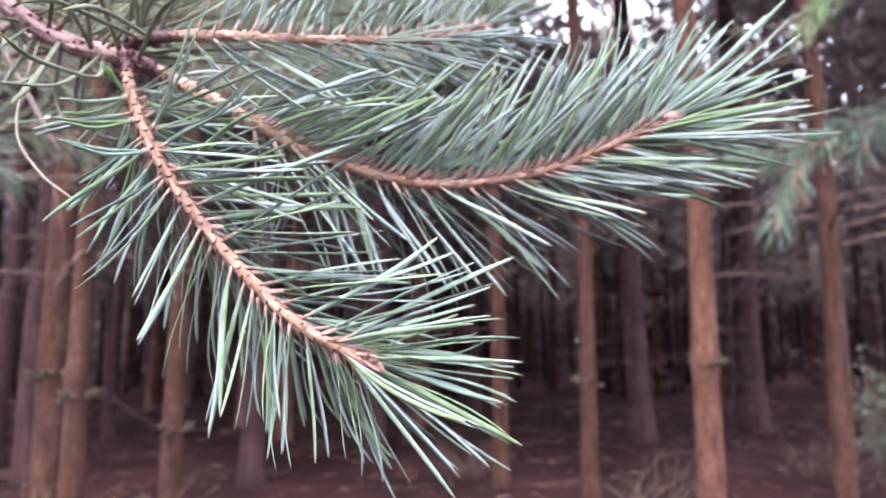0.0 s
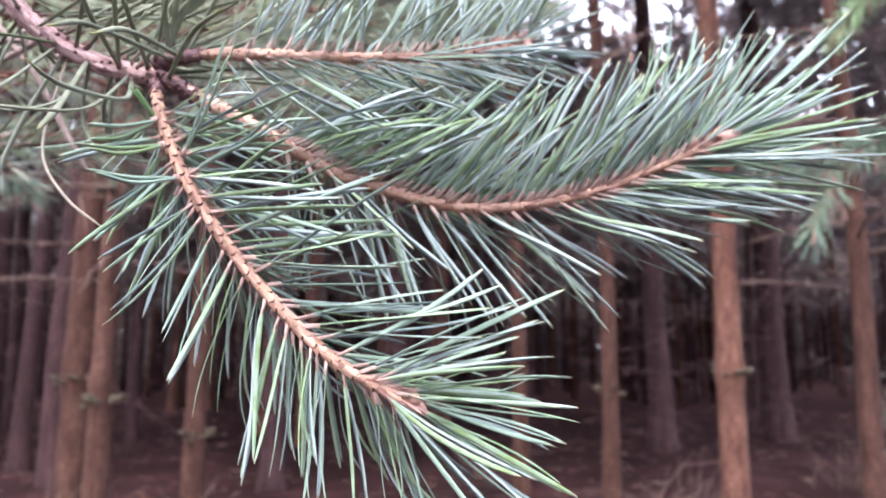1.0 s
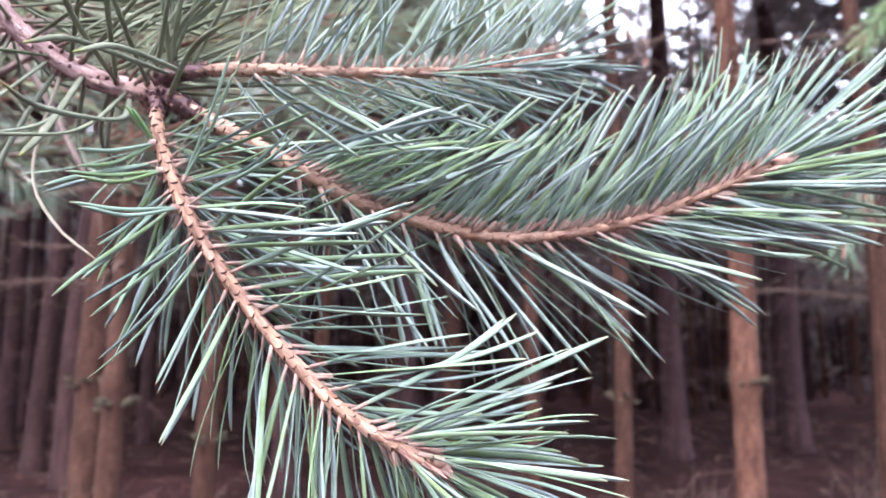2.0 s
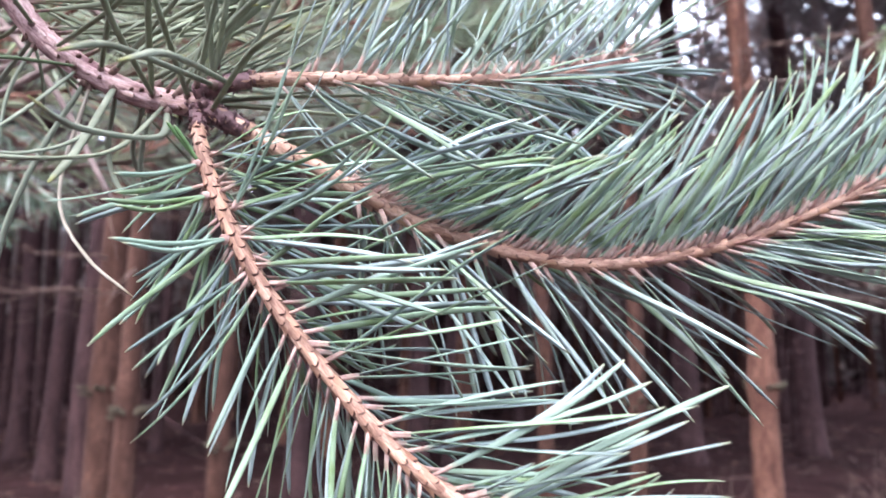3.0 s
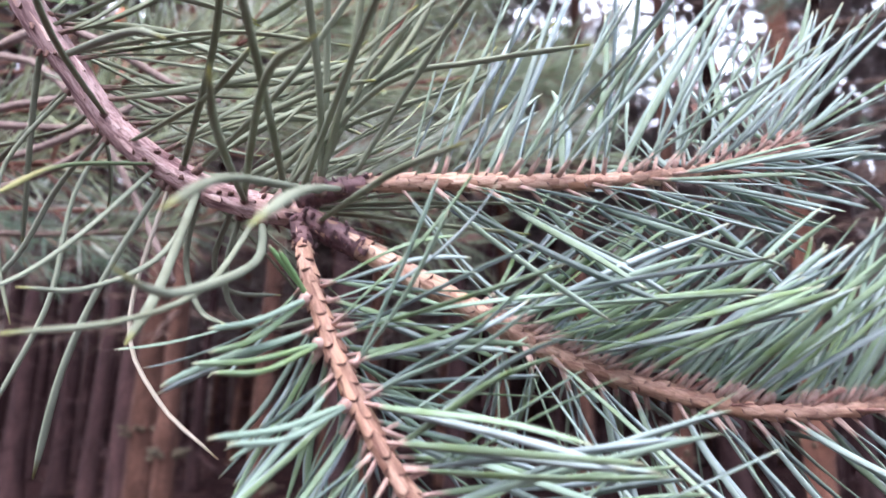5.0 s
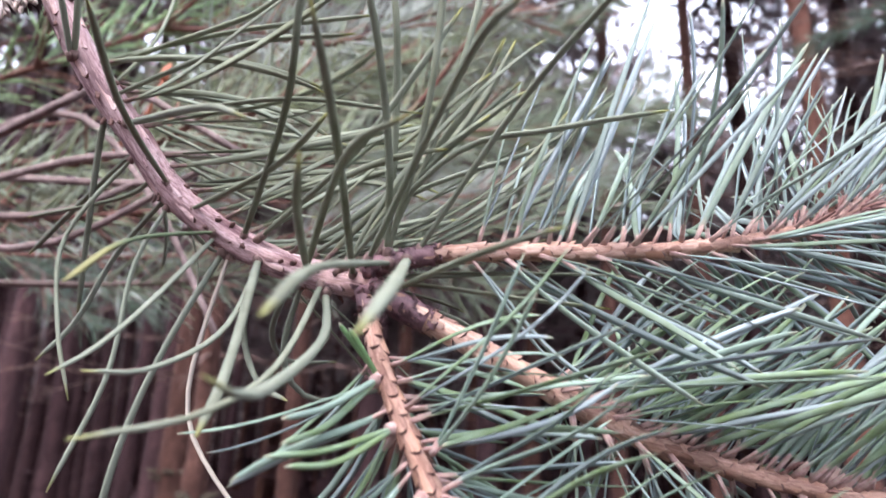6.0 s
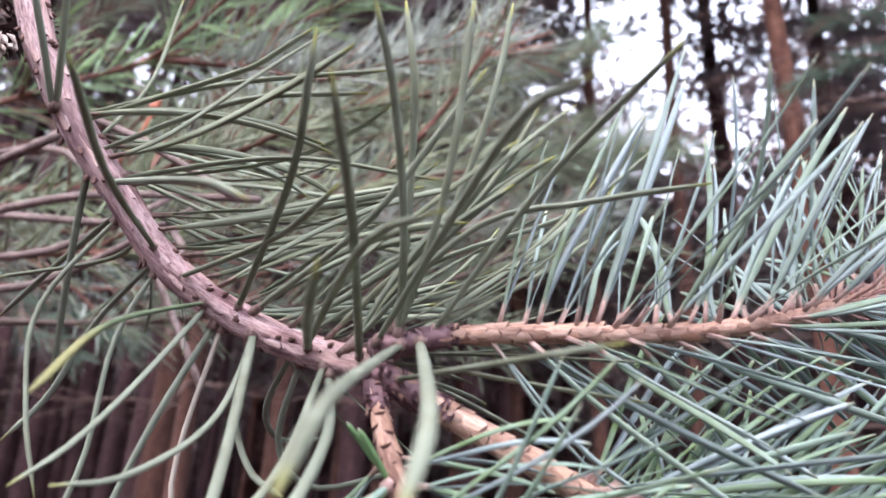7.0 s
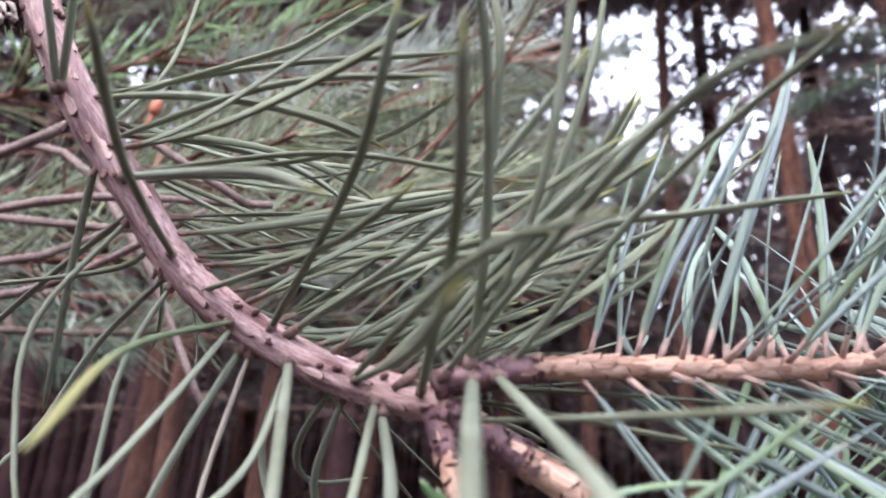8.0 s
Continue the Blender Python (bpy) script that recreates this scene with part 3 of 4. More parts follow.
        clump_faces(back, np.array([back.uniform(-1.05, 1.05) * y, y, back.uniform(0.1, 9)]), back.uniform(1.0, 1.9), 6, v, f)
    for _ in range(170):  # boughs beside the thin place
        a, y = back.uniform(0.4, 0.57), back.uniform(14, 20)
        clump_faces(back, np.array([math.tan(a) * y, y, 1.6 + y * back.uniform(0.38, 0.64)]), back.uniform(0.35, 0.7), 7, v, f)
    t = Soup()
    for _ in range(9000):
        y = rng.uniform(7, 26)
        x = rng.uniform(-0.95, 0.95) * (y + 1)
        p = Vector((x, y, rng.uniform(0.25, 1.0) ** 1.5 * 6.5))
        a = rng.uniform(0, 6.28)
        l = rng.uniform(0.3, 1.1)
        d = Vector((math.cos(a), math.sin(a), rng.uniform(-0.5, 0.3))) * l
        t.tube([p, p + d * 0.5 + Vector((rng.gauss(0, 0.05), 0, rng.gauss(0, 0.05))), p + d], lambda u: 0.008 * (1 - 0.7 * u), 3, cap=False)
    far = thing("far_wood", "dense dark pine wood fading behind the nearer trunks, with added unseen trees and boughs that block light", "wood", kind="stuff")
    part("trunks", s.mesh("trunks", [TRUNK_SHADED, TRUNK]), far)
    part("dead_lower_branches", t.mesh("dead_lower_branches", [TRUNK_SHADED]), far)
    part("crowns", mesh_of("crowns", v, f, [CANOPY], smooth=False), far)


wood()


# ---- the pine branch in front ----
def young_pairs(seed, n, lo, hi, bend=0.25, width=0.00165, spread=0.12, mat=None, sheath=0.0048):
    rng = random.Random(seed)
    return [pair_mesh(rng, rng.uniform(lo, hi), rng.uniform(-0.8, 1.6) * bend, width * rng.uniform(0.85, 1.12), spread, mat or NEEDLE, sheath, rng.uniform(-0.12, 0.12), flat=BLOOM) for _ in range(n)]


def shoot_mesh(sh, scale_n, size, rng, mats, s0=0.02, s1=0.98, sides=16, bare=0.0):
    s = Soup()
    cut = int(len(sh.pts) * bare)
    s.tube(sh.pts[cut:], lambda u: sh.radius(bare + (1 - bare) * u), sides, 0, 0.04, rng, ridge=0.12)
    if bare:
        s.tube(sh.pts[:cut + 1], lambda u: sh.radius(bare * u), sides, 0, 0.04, rng, ridge=0.12)
        scales_into(s, sh.pts, sh.fr, sh.radius, s0, bare, int(scale_n * bare * 2.0), size, rng, 1, 2)
    scales_into(s, sh.pts, sh.fr, sh.radius, max(s0, bare), s1, int(scale_n * (1 - bare) * 1.5), size, rng)
    return s.mesh("shoot", mats)


def collar_into(soup, sh, u0, u1, count, size, rng, mat=0):
    """Shaggy dark bud scales round the foot of a shoot."""
    for i in range(count):
        u = rng.uniform(u0, u1)
        p, (t, a, b) = sh.at(u)
        az = rng.uniform(0, 6.28)
        rad = a * math.cos(az) + b * math.sin(az)
        tan = t.cross(rad)
        k = size * rng.uniform(0.5, 1.2)
        o = p + rad * sh.radius(u) * 0.95
        d = (t * rng.uniform(-0.6, 0.9) + rad * rng.uniform(0.3, 0.9)).normalized()
        e = o + d * k
        h = d.cross(tan) * k * 0.12
        w = tan * k * 0.32
        soup.add([o - w, o + w, e + w * 0.25, e - w * 0.25, (o + e) / 2 + h * 2 + w * 0.9, (o + e) / 2 + h * 2 - w * 0.9],
                 [(0, 1, 4, 5), (5, 4, 2, 3), (1, 0, 3, 2)], mat)


def bud(parent, at, axis, length, radius, seed):
    rng = random.Random(seed)
    s = Soup()
    ax = axis.normalized()
    pts = [at + ax * length * k / 7 for k in range(8)]
    prof = (0.75, 0.95, 1.0, 0.97, 0.86, 0.66, 0.4, 0.1)
    s.tube(pts, lambda u: radius * prof[min(7, int(u * 7 + 0.5))], 10, 0, 0.08, rng)
    fr = frames_of(pts)
    scales_into(s, pts, fr, lambda u: radius * prof[min(7, int(u * 7 + 0.5))], 0.05, 0.8, 18, length * 0.3, rng, 0, 0)
    part("bud", s.mesh("bud", [BUD]), parent, "resinous pinkish-brown bud")


branch = thing("pine_branch", "pine branch with three needled shoots, blue-green needles and orange-brown bark", "branch")

MAIN = [(-1.6, 0.62, 2.12), (-0.8, 0.42, 1.98), (-0.36, 0.28, 1.83), (-0.232, 0.24, 1.735), (-0.2055, 0.2365, 1.697), (-0.1978, 0.2371, 1.6799), (-0.1892, 0.241, 1.6633), (-0.1783, 0.2472, 1.6471), (-0.1652, 0.2541, 1.6299), (-0.1426, 0.2573, 1.6165), (-0.1158, 0.2513, 1.6084)]
S1 = [(-0.1182, 0.2502, 1.608), (-0.1089, 0.2371, 1.5869), (-0.0936, 0.2303, 1.5601), (-0.0743, 0.2319, 1.5345), (-0.0512, 0.2321, 1.512), (-0.0263, 0.2341, 1.4981)]
S2 = [(-0.1169, 0.2488, 1.608), (-0.0863, 0.2528, 1.5918), (-0.068, 0.2627, 1.5827), (-0.0493, 0.2742, 1.5758), (-0.0075, 0.2805, 1.5675), (0.0377, 0.2849, 1.5747), (0.0851, 0.2802, 1.5932)]
S3 = [(-0.1182, 0.2486, 1.612), (-0.0984, 0.2492, 1.6156), (-0.0525, 0.2617, 1.6193), (-0.0142, 0.2881, 1.6318), (0.0148, 0.3119, 1.6478)]

# the older stem: only its last part bears scars and needles
stem_line = Shoot(MAIN[3:], 0.0037, 0.0033, 90)
rng = random.Random(41)
s = Soup()
s.tube(even(spline(MAIN[:5], 60), 40), lambda u: 0.016 - 0.0122 * u, 12, 0, 0.04, rng)
s.tube(stem_line.pts, stem_line.radius, 22, 0, 0.03, rng, ridge=0.16)
scales_into(s, stem_line.pts, stem_line.fr, stem_line.radius, 0.02, 0.97, 84, 0.006, rng, wide=0.13, lift=0.62)
for i in range(70):
    u = rng.uniform(0.03, 0.96)
    p, (t, a, b) = stem_line.at(u)
    az = rng.uniform(0, 6.28)
    rad = a * math.cos(az) + b * math.sin(az)
    o = p + rad * stem_line.radius(u) * 0.9
    d = (rad + t * rng.uniform(0.1, 0.9)).normalized() * rng.uniform(0.001, 0.0024)
    s.tube([o, o + d * 0.5, o + d * 0.8 + t * 0.0003, o + d], lambda u: 0.00065 * (1.1 - 0.75 * u), 6, 1, 0.35, rng)
stem = part("stem", s.mesh("stem", [STEM_BARK, LIP]), branch, "pinkish-grey older stem with leaf scars")

shoot_a = Shoot(S1, 0.0018, 0.0015)
shoot_b = Shoot(S2, 0.0026, 0.0012)
shoot_c = Shoot(S3, 0.0018, 0.0015)
parts_of = []
for sh, bare, n in ((shoot_a, 0.0, 110), (shoot_b, 0.3, 150), (shoot_c, 0.4, 100)):
    parts_of.append(part("shoot", shoot_mesh(sh, n, 0.0062, rng, [SHOOT_BARK, LIP, BUFF_BARK], bare=bare), branch, "orange-brown young shoot with raised scales"))
s = Soup()
collar_into(s, shoot_b, 0.0, 0.08, 110, 0.0022, rng)
collar_into(s, shoot_c, 0.0, 0.12, 110, 0.002, rng)
collar_into(s, shoot_a, 0.0, 0.08, 40, 0.0022, rng)
s.tube(shoot_b.pts[:7], 0.003, 10, 0, 0.12, rng)
s.tube(shoot_c.pts[:10], 0.0024, 10, 0, 0.12, rng)
s.tube(shoot_a.pts[:7], 0.0023, 10, 0, 0.12, rng)
part("collar", s.mesh("collar", [COLLAR]), branch, "dark purple-brown bud scales round the fork")

rng = random.Random(42)
short = young_pairs(1, 14, 0.030, 0.042, 0.25)
middle = young_pairs(2, 16, 0.038, 0.050, 0.25, 0.0015)
long = young_pairs(3, 16, 0.044, 0.058, 0.3, 0.00155)
fine = young_pairs(4, 16, 0.040, 0.054, 0.25, 0.00135, mat=FINE_NEEDLE, sheath=0.0045)
# the near shoot: spaced pairs to both sides, wide at its foot and forward at its tip
dress(shoot_a, parts_of[0], short, 34, 0.12, 0.4, (1.35, 1.2), Vector((0, -0.06, -0.03)), rng, jitter=0.15, grow=0.9, phase=0.5, keep=lambda u, rad: rad.y > -0.6 and rad.x < 0.2)
dress(shoot_a, parts_of[0], middle, 150, 0.22, 0.97, (1.25, 0.95), Vector((0.05, -0.03, -0.28)), rng, jitter=0.15, grow=lambda u: 0.72 + 0.3 * min(1.0, u * 1.6), keep=lambda u, rad: rad.y > -0.5 and rad.x < 0.3)
dress(shoot_a, parts_of[0], long, 120, 0.13, 0.98, (1.3, 0.72), Vector((0.05, -0.04, 0.0)), rng, jitter=0.17, grow=lambda u: 0.74 + 0.44 * min(1.0, u * 1.4), phase=1.3, keep=lambda u, rad: rad.y > -0.5 and rad.x > -0.15)
dress(shoot_a, parts_of[0], middle, 40, 0.12, 0.45, (1.2, 1.1), Vector((0.15, -0.1, 0.4)), rng, jitter=0.15, grow=0.9, phase=2.0, keep=lambda u, rad: rad.y > -0.6 and rad.x > 0.0)
dress(shoot_a, parts_of[0], long, 18, 0.9, 1.0, (0.65, 0.3), Vector((0, -0.05, 0.0)), rng)
# the middle shoot: combed thickly upwards and forwards, spaced pairs below
dress(shoot_b, parts_of[1], long, 380, 0.2, 0.99, (1.0, 0.74), Vector((0.06, 0.0, 0.12)), rng, jitter=0.13, grow=lambda u: 1.0 + 0.16 * u, keep=lambda u, rad: rad.z > 0.1 and rad.y > (-0.8 if u < 0.88 else -0.2) or rad.y > 0.3 and rad.z > -0.3)
dress(shoot_b, parts_of[1], fine, 116, 0.22, 0.97, (1.12, 0.55), Vector((0, -0.02, -0.06)), rng, jitter=0.1, grow=lambda u: 1.22 + 0.12 * u, phase=0.7, keep=lambda u, rad: rad.z < -0.1 and rad.y > -0.75)
dress(shoot_b, parts_of[1], long, 56, 0.74, 0.99, (0.62, 0.4), Vector((0, -0.02, -0.04)), rng, jitter=0.1, grow=1.22, phase=1.0, keep=lambda u, rad: rad.z < 0.3 and rad.y > -0.6)
dress(shoot_b, parts_of[1], long, 14, 0.94, 1.0, (0.5, 0.22), Vector((0, 0, 0.0)), rng, grow=1.15)
scales = [pair_mesh(rng, rng.uniform(0.006, 0.0105), rng.uniform(0.0, 0.4), 0.0009, 0.15, RED_SCALE, 0.003, 0.0, 4, husk=RED_SCALE) for _ in range(6)]
dress(shoot_b, parts_of[1], scales, 34, 0.45, 1.0, (0.8, 0.4), Vector((0, 0, 0.05)), rng, phase=0.4, keep=lambda u, rad: rad.z > -0.4, name="scale")
dress(shoot_c, parts_of[2], scales, 46, 0.72, 1.0, (0.7, 0.35), Vector((0, 0, 0.03)), rng, phase=0.2, name="scale")
dress(shoot_a, parts_of[0], scales, 12, 0.88, 1.0, (0.7, 0.4), Vector((0, 0, 0.0)), rng, phase=0.2, name="scale")
# the far shoot: upright bluish needles above, slanting ones below
dress(shoot_c, parts_of[2], fine, 140, 0.16, 0.99, (1.2, 0.85), Vector((0.04, 0, 0.08)), rng, jitter=0.2, grow=1.12, keep=lambda u, rad: rad.y > -0.8 and rad.z > 0.0)
dress(shoot_c, parts_of[2], fine, 92, 0.14, 0.97, (0.82, 0.5), Vector((0.02, 0, -0.04)), rng, jitter=0.1, grow=1.05, phase=0.9, keep=lambda u, rad: rad.z < -0.05 and rad.y > -0.8)
dress(shoot_c, parts_of[2], fine, 8, 0.95, 1.0, (0.4, 0.2), Vector((0, 0, 0.03)), rng)
for sh, ob, k in ((shoot_a, parts_of[0], 0.6), (shoot_b, parts_of[1], 1.0), (shoot_c, parts_of[2], 0.7)):
    p, (t, a, b) = sh.at(1.0)
    bud(ob, p - t * 0.002, t, 0.009 * k, 0.0024 * k + 0.0006, 7)
    bud(ob, p - t * 0.003 + a * 0.002, t + a * 0.5, 0.006 * k, 0.0016, 8)
    bud(ob, p - t * 0.003 - a * 0.0015 + b * 0.0015, t - a * 0.4 + b * 0.4, 0.006 * k, 0.0016, 9)

old = [pair_mesh(rng, rng.uniform(0.052, 0.07), rng.uniform(0.1, 0.7), 0.0016, 0.1, OLD_NEEDLE, 0.005, rng.uniform(-0.2, 0.2), 12, husk=OLD_SHEATH) for _ in range(14)]
dress(stem_line, stem, old, 62, 0.47, 0.97, (1.1, 0.85), Vector((0.35, 0.05, 0.28)), rng, forward=0.3, keep=lambda u, rad: rad.y > -0.55 and rad.z > -0.3)

dress(stem_line, stem, old, 16, 0.8, 0.99, (0.95, 0.8), Vector((0.45, -0.1, 0.5)), rng, forward=0.3, phase=0.6, keep=lambda u, rad: rad.y > -0.8 and rad.z > -0.6)


def lone_needle(mat, ctrl, width=0.00155, parent=None, husk=None):
    """A needle that can be told apart, from its foot on the stem to its tip."""
    pts = even(spline(ctrl, 40), 16)
    s = Soup()
    fr = frames_of(pts)
    verts, al = [], []
    for i, (p, (t, a, b)) in enumerate(zip(pts, fr)):
        u = i / 15
        w = width * 0.5 * min(1.0, 0.7 + 2 * u) * (0.25 if i == 15 else 0.8 if i == 14 else 1.0)
        for k in range(6):
            ang = 2 * math.pi * k / 6 + 0.4 + u * 0.8
            verts.append(p + (a * math.cos(ang) * 0.62 + b * math.sin(ang)) * w)
            al.append(u)
    faces = [(i * 6 + k, i * 6 + (k + 1) % 6, (i + 1) * 6 + (k + 1) % 6, (i + 1) * 6 + k) for i in range(15) for k in range(6)]
    s.add(verts, faces + [tuple(15 * 6 + k for k in range(6))], 0, al)
    s.tube([pts[0], pts[0].lerp(pts[1], 0.5), pts[1]], width * 0.66, 6, 1, 0.15, random.Random(6))
    part("needle", s.mesh("needle", [mat, husk or OLD_SHEATH]), parent or stem)


lone_needle(OLD_NEEDLE, [(-0.1691, 0.2527, 1.6338), (-0.1619, 0.2207, 1.6379), (-0.1518, 0.1933, 1.6438)])
lone_needle(OLD_NEEDLE, [(-0.1905, 0.2378, 1.6614), (-0.1882, 0.2294, 1.6699), (-0.1872, 0.2223, 1.6785), (-0.1868, 0.2160, 1.6870)])
lone_needle(OLD_NEEDLE, [(-0.1899, 0.2378, 1.6618), (-0.1848, 0.2298, 1.6701), (-0.1810, 0.2231, 1.6788), (-0.1780, 0.2170, 1.6880)])
lone_needle(OLD_NEEDLE, [(-0.1856, 0.2439, 1.6551), (-0.1786, 0.2518, 1.6768), (-0.1809, 0.2624, 1.7102)])
lone_needle(OLD_NEEDLE, [(-0.1906, 0.2414, 1.6620), (-0.1555, 0.2453, 1.6717), (-0.1164, 0.2400, 1.6701)])
lone_needle(OLD_NEEDLE, [(-0.1895, 0.2419, 1.6604), (-0.1536, 0.2414, 1.6713), (-0.1460, 0.2409, 1.6739), (-0.1339, 0.2391, 1.6810)])
lone_needle(OLD_NEEDLE, [(-0.1849, 0.2442, 1.6543), (-0.1473, 0.2359, 1.6613), (-0.1181, 0.2303, 1.6587)])
lone_needle(OLD_NEEDLE, [(-0.1806, 0.2464, 1.6490), (-0.1407, 0.2472, 1.6538), (-0.1045, 0.2399, 1.6443)])
lone_needle(PALE_NEEDLE, [(-0.1803, 0.2466, 1.6486), (-0.1367, 0.2071, 1.6300), (-0.1233, 0.1968, 1.6222)], 0.0021)
lone_needle(OLD_NEEDLE, [(-0.1513, 0.2570, 1.6208), (-0.1287, 0.2227, 1.6359), (-0.1213, 0.2076, 1.6464), (-0.1191, 0.2027, 1.6532)])
lone_needle(OLD_NEEDLE, [(-0.1213, 0.2526, 1.6100), (-0.1113, 0.2047, 1.6215), (-0.1089, 0.1821, 1.6320)])
lone_needle(OLD_NEEDLE, [(-0.1131, 0.2484, 1.6131), (-0.1098, 0.2332, 1.6301), (-0.1091, 0.2160, 1.6479), (-0.1107, 0.2045, 1.6593)])
lone_needle(OLD_NEEDLE, [(-0.1137, 0.2485, 1.6129), (-0.1018, 0.2289, 1.6381), (-0.0966, 0.2189, 1.6698)])
lone_needle(OLD_NEEDLE, [(-0.1182, 0.2486, 1.6120), (-0.0904, 0.2010, 1.6321), (-0.0801, 0.1795, 1.6282)])
lone_needle(OLD_NEEDLE, [(-0.1343, 0.2560, 1.6135), (-0.1095, 0.2036, 1.6178), (-0.0960, 0.1890, 1.6174)])
lone_needle(OLD_NEEDLE, [(-0.1336, 0.2559, 1.6133), (-0.1145, 0.1992, 1.6073), (-0.1081, 0.1821, 1.6092)])
lone_needle(YELLOW_NEEDLE, [(-0.1566, 0.2561, 1.6238), (-0.1573, 0.2238, 1.6118), (-0.1485, 0.1966, 1.5968)])
lone_needle(DROOP_NEEDLE, [(-0.1566, 0.2561, 1.6238), (-0.1598, 0.2379, 1.6033), (-0.1621, 0.2255, 1.5914), (-0.1647, 0.2169, 1.5852)])
lone_needle(PALE_NEEDLE, [(-0.1537, 0.2566, 1.6221), (-0.1632, 0.2516, 1.5968), (-0.1699, 0.2496, 1.5738), (-0.1768, 0.2546, 1.5494)], 0.0021)
lone_needle(DRY_NEEDLE, [(-0.1531, 0.2567, 1.6218), (-0.1581, 0.2537, 1.5855), (-0.1484, 0.2525, 1.5672), (-0.1325, 0.2512, 1.5550)])
lone_needle(DROOP_NEEDLE, [(-0.1458, 0.2573, 1.6180), (-0.1456, 0.2425, 1.5979), (-0.1503, 0.2253, 1.5875), (-0.1549, 0.2128, 1.5856)])
lone_needle(DROOP_NEEDLE, [(-0.1458, 0.2573, 1.6180), (-0.1534, 0.2679, 1.6025), (-0.1475, 0.2659, 1.5893), (-0.1357, 0.2560, 1.5842)])
lone_needle(DROOP_NEEDLE, [(-0.1288, 0.2547, 1.6120), (-0.1264, 0.2269, 1.5891), (-0.1271, 0.2021, 1.5788), (-0.1342, 0.1842, 1.5746)])
lone_needle(DROOP_NEEDLE, [(-0.1343, 0.2560, 1.6135), (-0.1424, 0.2682, 1.5950), (-0.1353, 0.2773, 1.5858), (-0.1098, 0.2797, 1.5927)])
lone_needle(PALE_NEEDLE, [(-0.1121, 0.2483, 1.6133), (-0.1097, 0.2157, 1.6043), (-0.1074, 0.1872, 1.5957), (-0.1059, 0.1709, 1.5867)], 0.0021)
lone_needle(PALE_NEEDLE, [(-0.1085, 0.2481, 1.6141), (-0.0972, 0.1902, 1.5949), (-0.0965, 0.1721, 1.5852)], 0.0021)
lone_needle(PALE_NEEDLE, [(-0.1323, 0.2556, 1.6129), (-0.1192, 0.2784, 1.6130), (-0.1031, 0.2945, 1.6072), (-0.0810, 0.3049, 1.5967)], 0.0021)
lone_needle(OLD_NEEDLE, [(-0.1138, 0.2495, 1.6065), (-0.0898, 0.2106, 1.6039), (-0.0759, 0.1965, 1.6038)])
lone_needle(OLD_NEEDLE, [(-0.1723, 0.2511, 1.6377), (-0.1831, 0.2557, 1.6334), (-0.2215, 0.2696, 1.6335)])
lone_needle(DROOP_NEEDLE, [(-0.1679, 0.2532, 1.6325), (-0.1741, 0.2505, 1.6140), (-0.1741, 0.2474, 1.5883), (-0.1802, 0.2429, 1.5641)])
lone_needle(DROOP_NEEDLE, [(-0.1687, 0.2528, 1.6333), (-0.1866, 0.2612, 1.6201), (-0.1984, 0.2662, 1.6038), (-0.2062, 0.2642, 1.5933)])
lone_needle(DROOP_NEEDLE, [(-0.1761, 0.2488, 1.6430), (-0.1880, 0.2441, 1.6198), (-0.1850, 0.2429, 1.5991), (-0.1787, 0.2425, 1.5825)])
lone_needle(DROOP_NEEDLE, [(-0.1843, 0.2446, 1.6535), (-0.1911, 0.2539, 1.6369), (-0.2035, 0.2731, 1.6072)])
lone_needle(DROOP_NEEDLE, [(-0.1764, 0.2486, 1.6434), (-0.2012, 0.2644, 1.6363), (-0.2235, 0.2750, 1.6245)])
lone_needle(PALE_NEEDLE, [(-0.1288, 0.2547, 1.6110), (-0.1225, 0.2390, 1.5960), (-0.1138, 0.1909, 1.5810), (-0.1139, 0.1763, 1.5815)], 0.0021)
lone_needle(PALE_NEEDLE, [(-0.1464, 0.2573, 1.6183), (-0.1343, 0.2230, 1.5876), (-0.1313, 0.2092, 1.5756)], 0.0021)
lone_needle(DROOP_NEEDLE, [(-0.1363, 0.2564, 1.6142), (-0.1475, 0.2716, 1.6029), (-0.1474, 0.2829, 1.5965), (-0.1392, 0.2997, 1.5982)])
lone_needle(OLD_NEEDLE, [(-0.1131, 0.2500, 1.6192), (-0.1095, 0.2350, 1.6442), (-0.1080, 0.2250, 1.6583), (-0.1098, 0.2220, 1.6729)])
lone_needle(OLD_NEEDLE, [(-0.1158, 0.2510, 1.6145), (-0.1016, 0.2400, 1.6386), (-0.0936, 0.2350, 1.6618), (-0.0903, 0.2350, 1.6813)])
lone_needle(OLD_NEEDLE, [(-0.1477, 0.2560, 1.6205), (-0.1186, 0.2350, 1.6326), (-0.1040, 0.2280, 1.6473), (-0.0948, 0.2260, 1.6602)])
lone_needle(OLD_NEEDLE, [(-0.1251, 0.2510, 1.6114), (-0.0979, 0.2360, 1.6323), (-0.0768, 0.2360, 1.6375), (-0.0535, 0.2400, 1.6427)])
lone_needle(OLD_NEEDLE, [(-0.1365, 0.2560, 1.6152), (-0.1067, 0.2500, 1.6307), (-0.0787, 0.2550, 1.6429), (-0.0588, 0.2600, 1.6609)])
lone_needle(OLD_NEEDLE, [(-0.1080, 0.2490, 1.6135), (-0.0840, 0.2290, 1.6390), (-0.0640, 0.2080, 1.6515)])
lone_needle(OLD_NEEDLE, [(-0.1650, 0.2540, 1.6282), (-0.1363, 0.2350, 1.6301), (-0.1254, 0.2250, 1.6317), (-0.1188, 0.2200, 1.6350)])

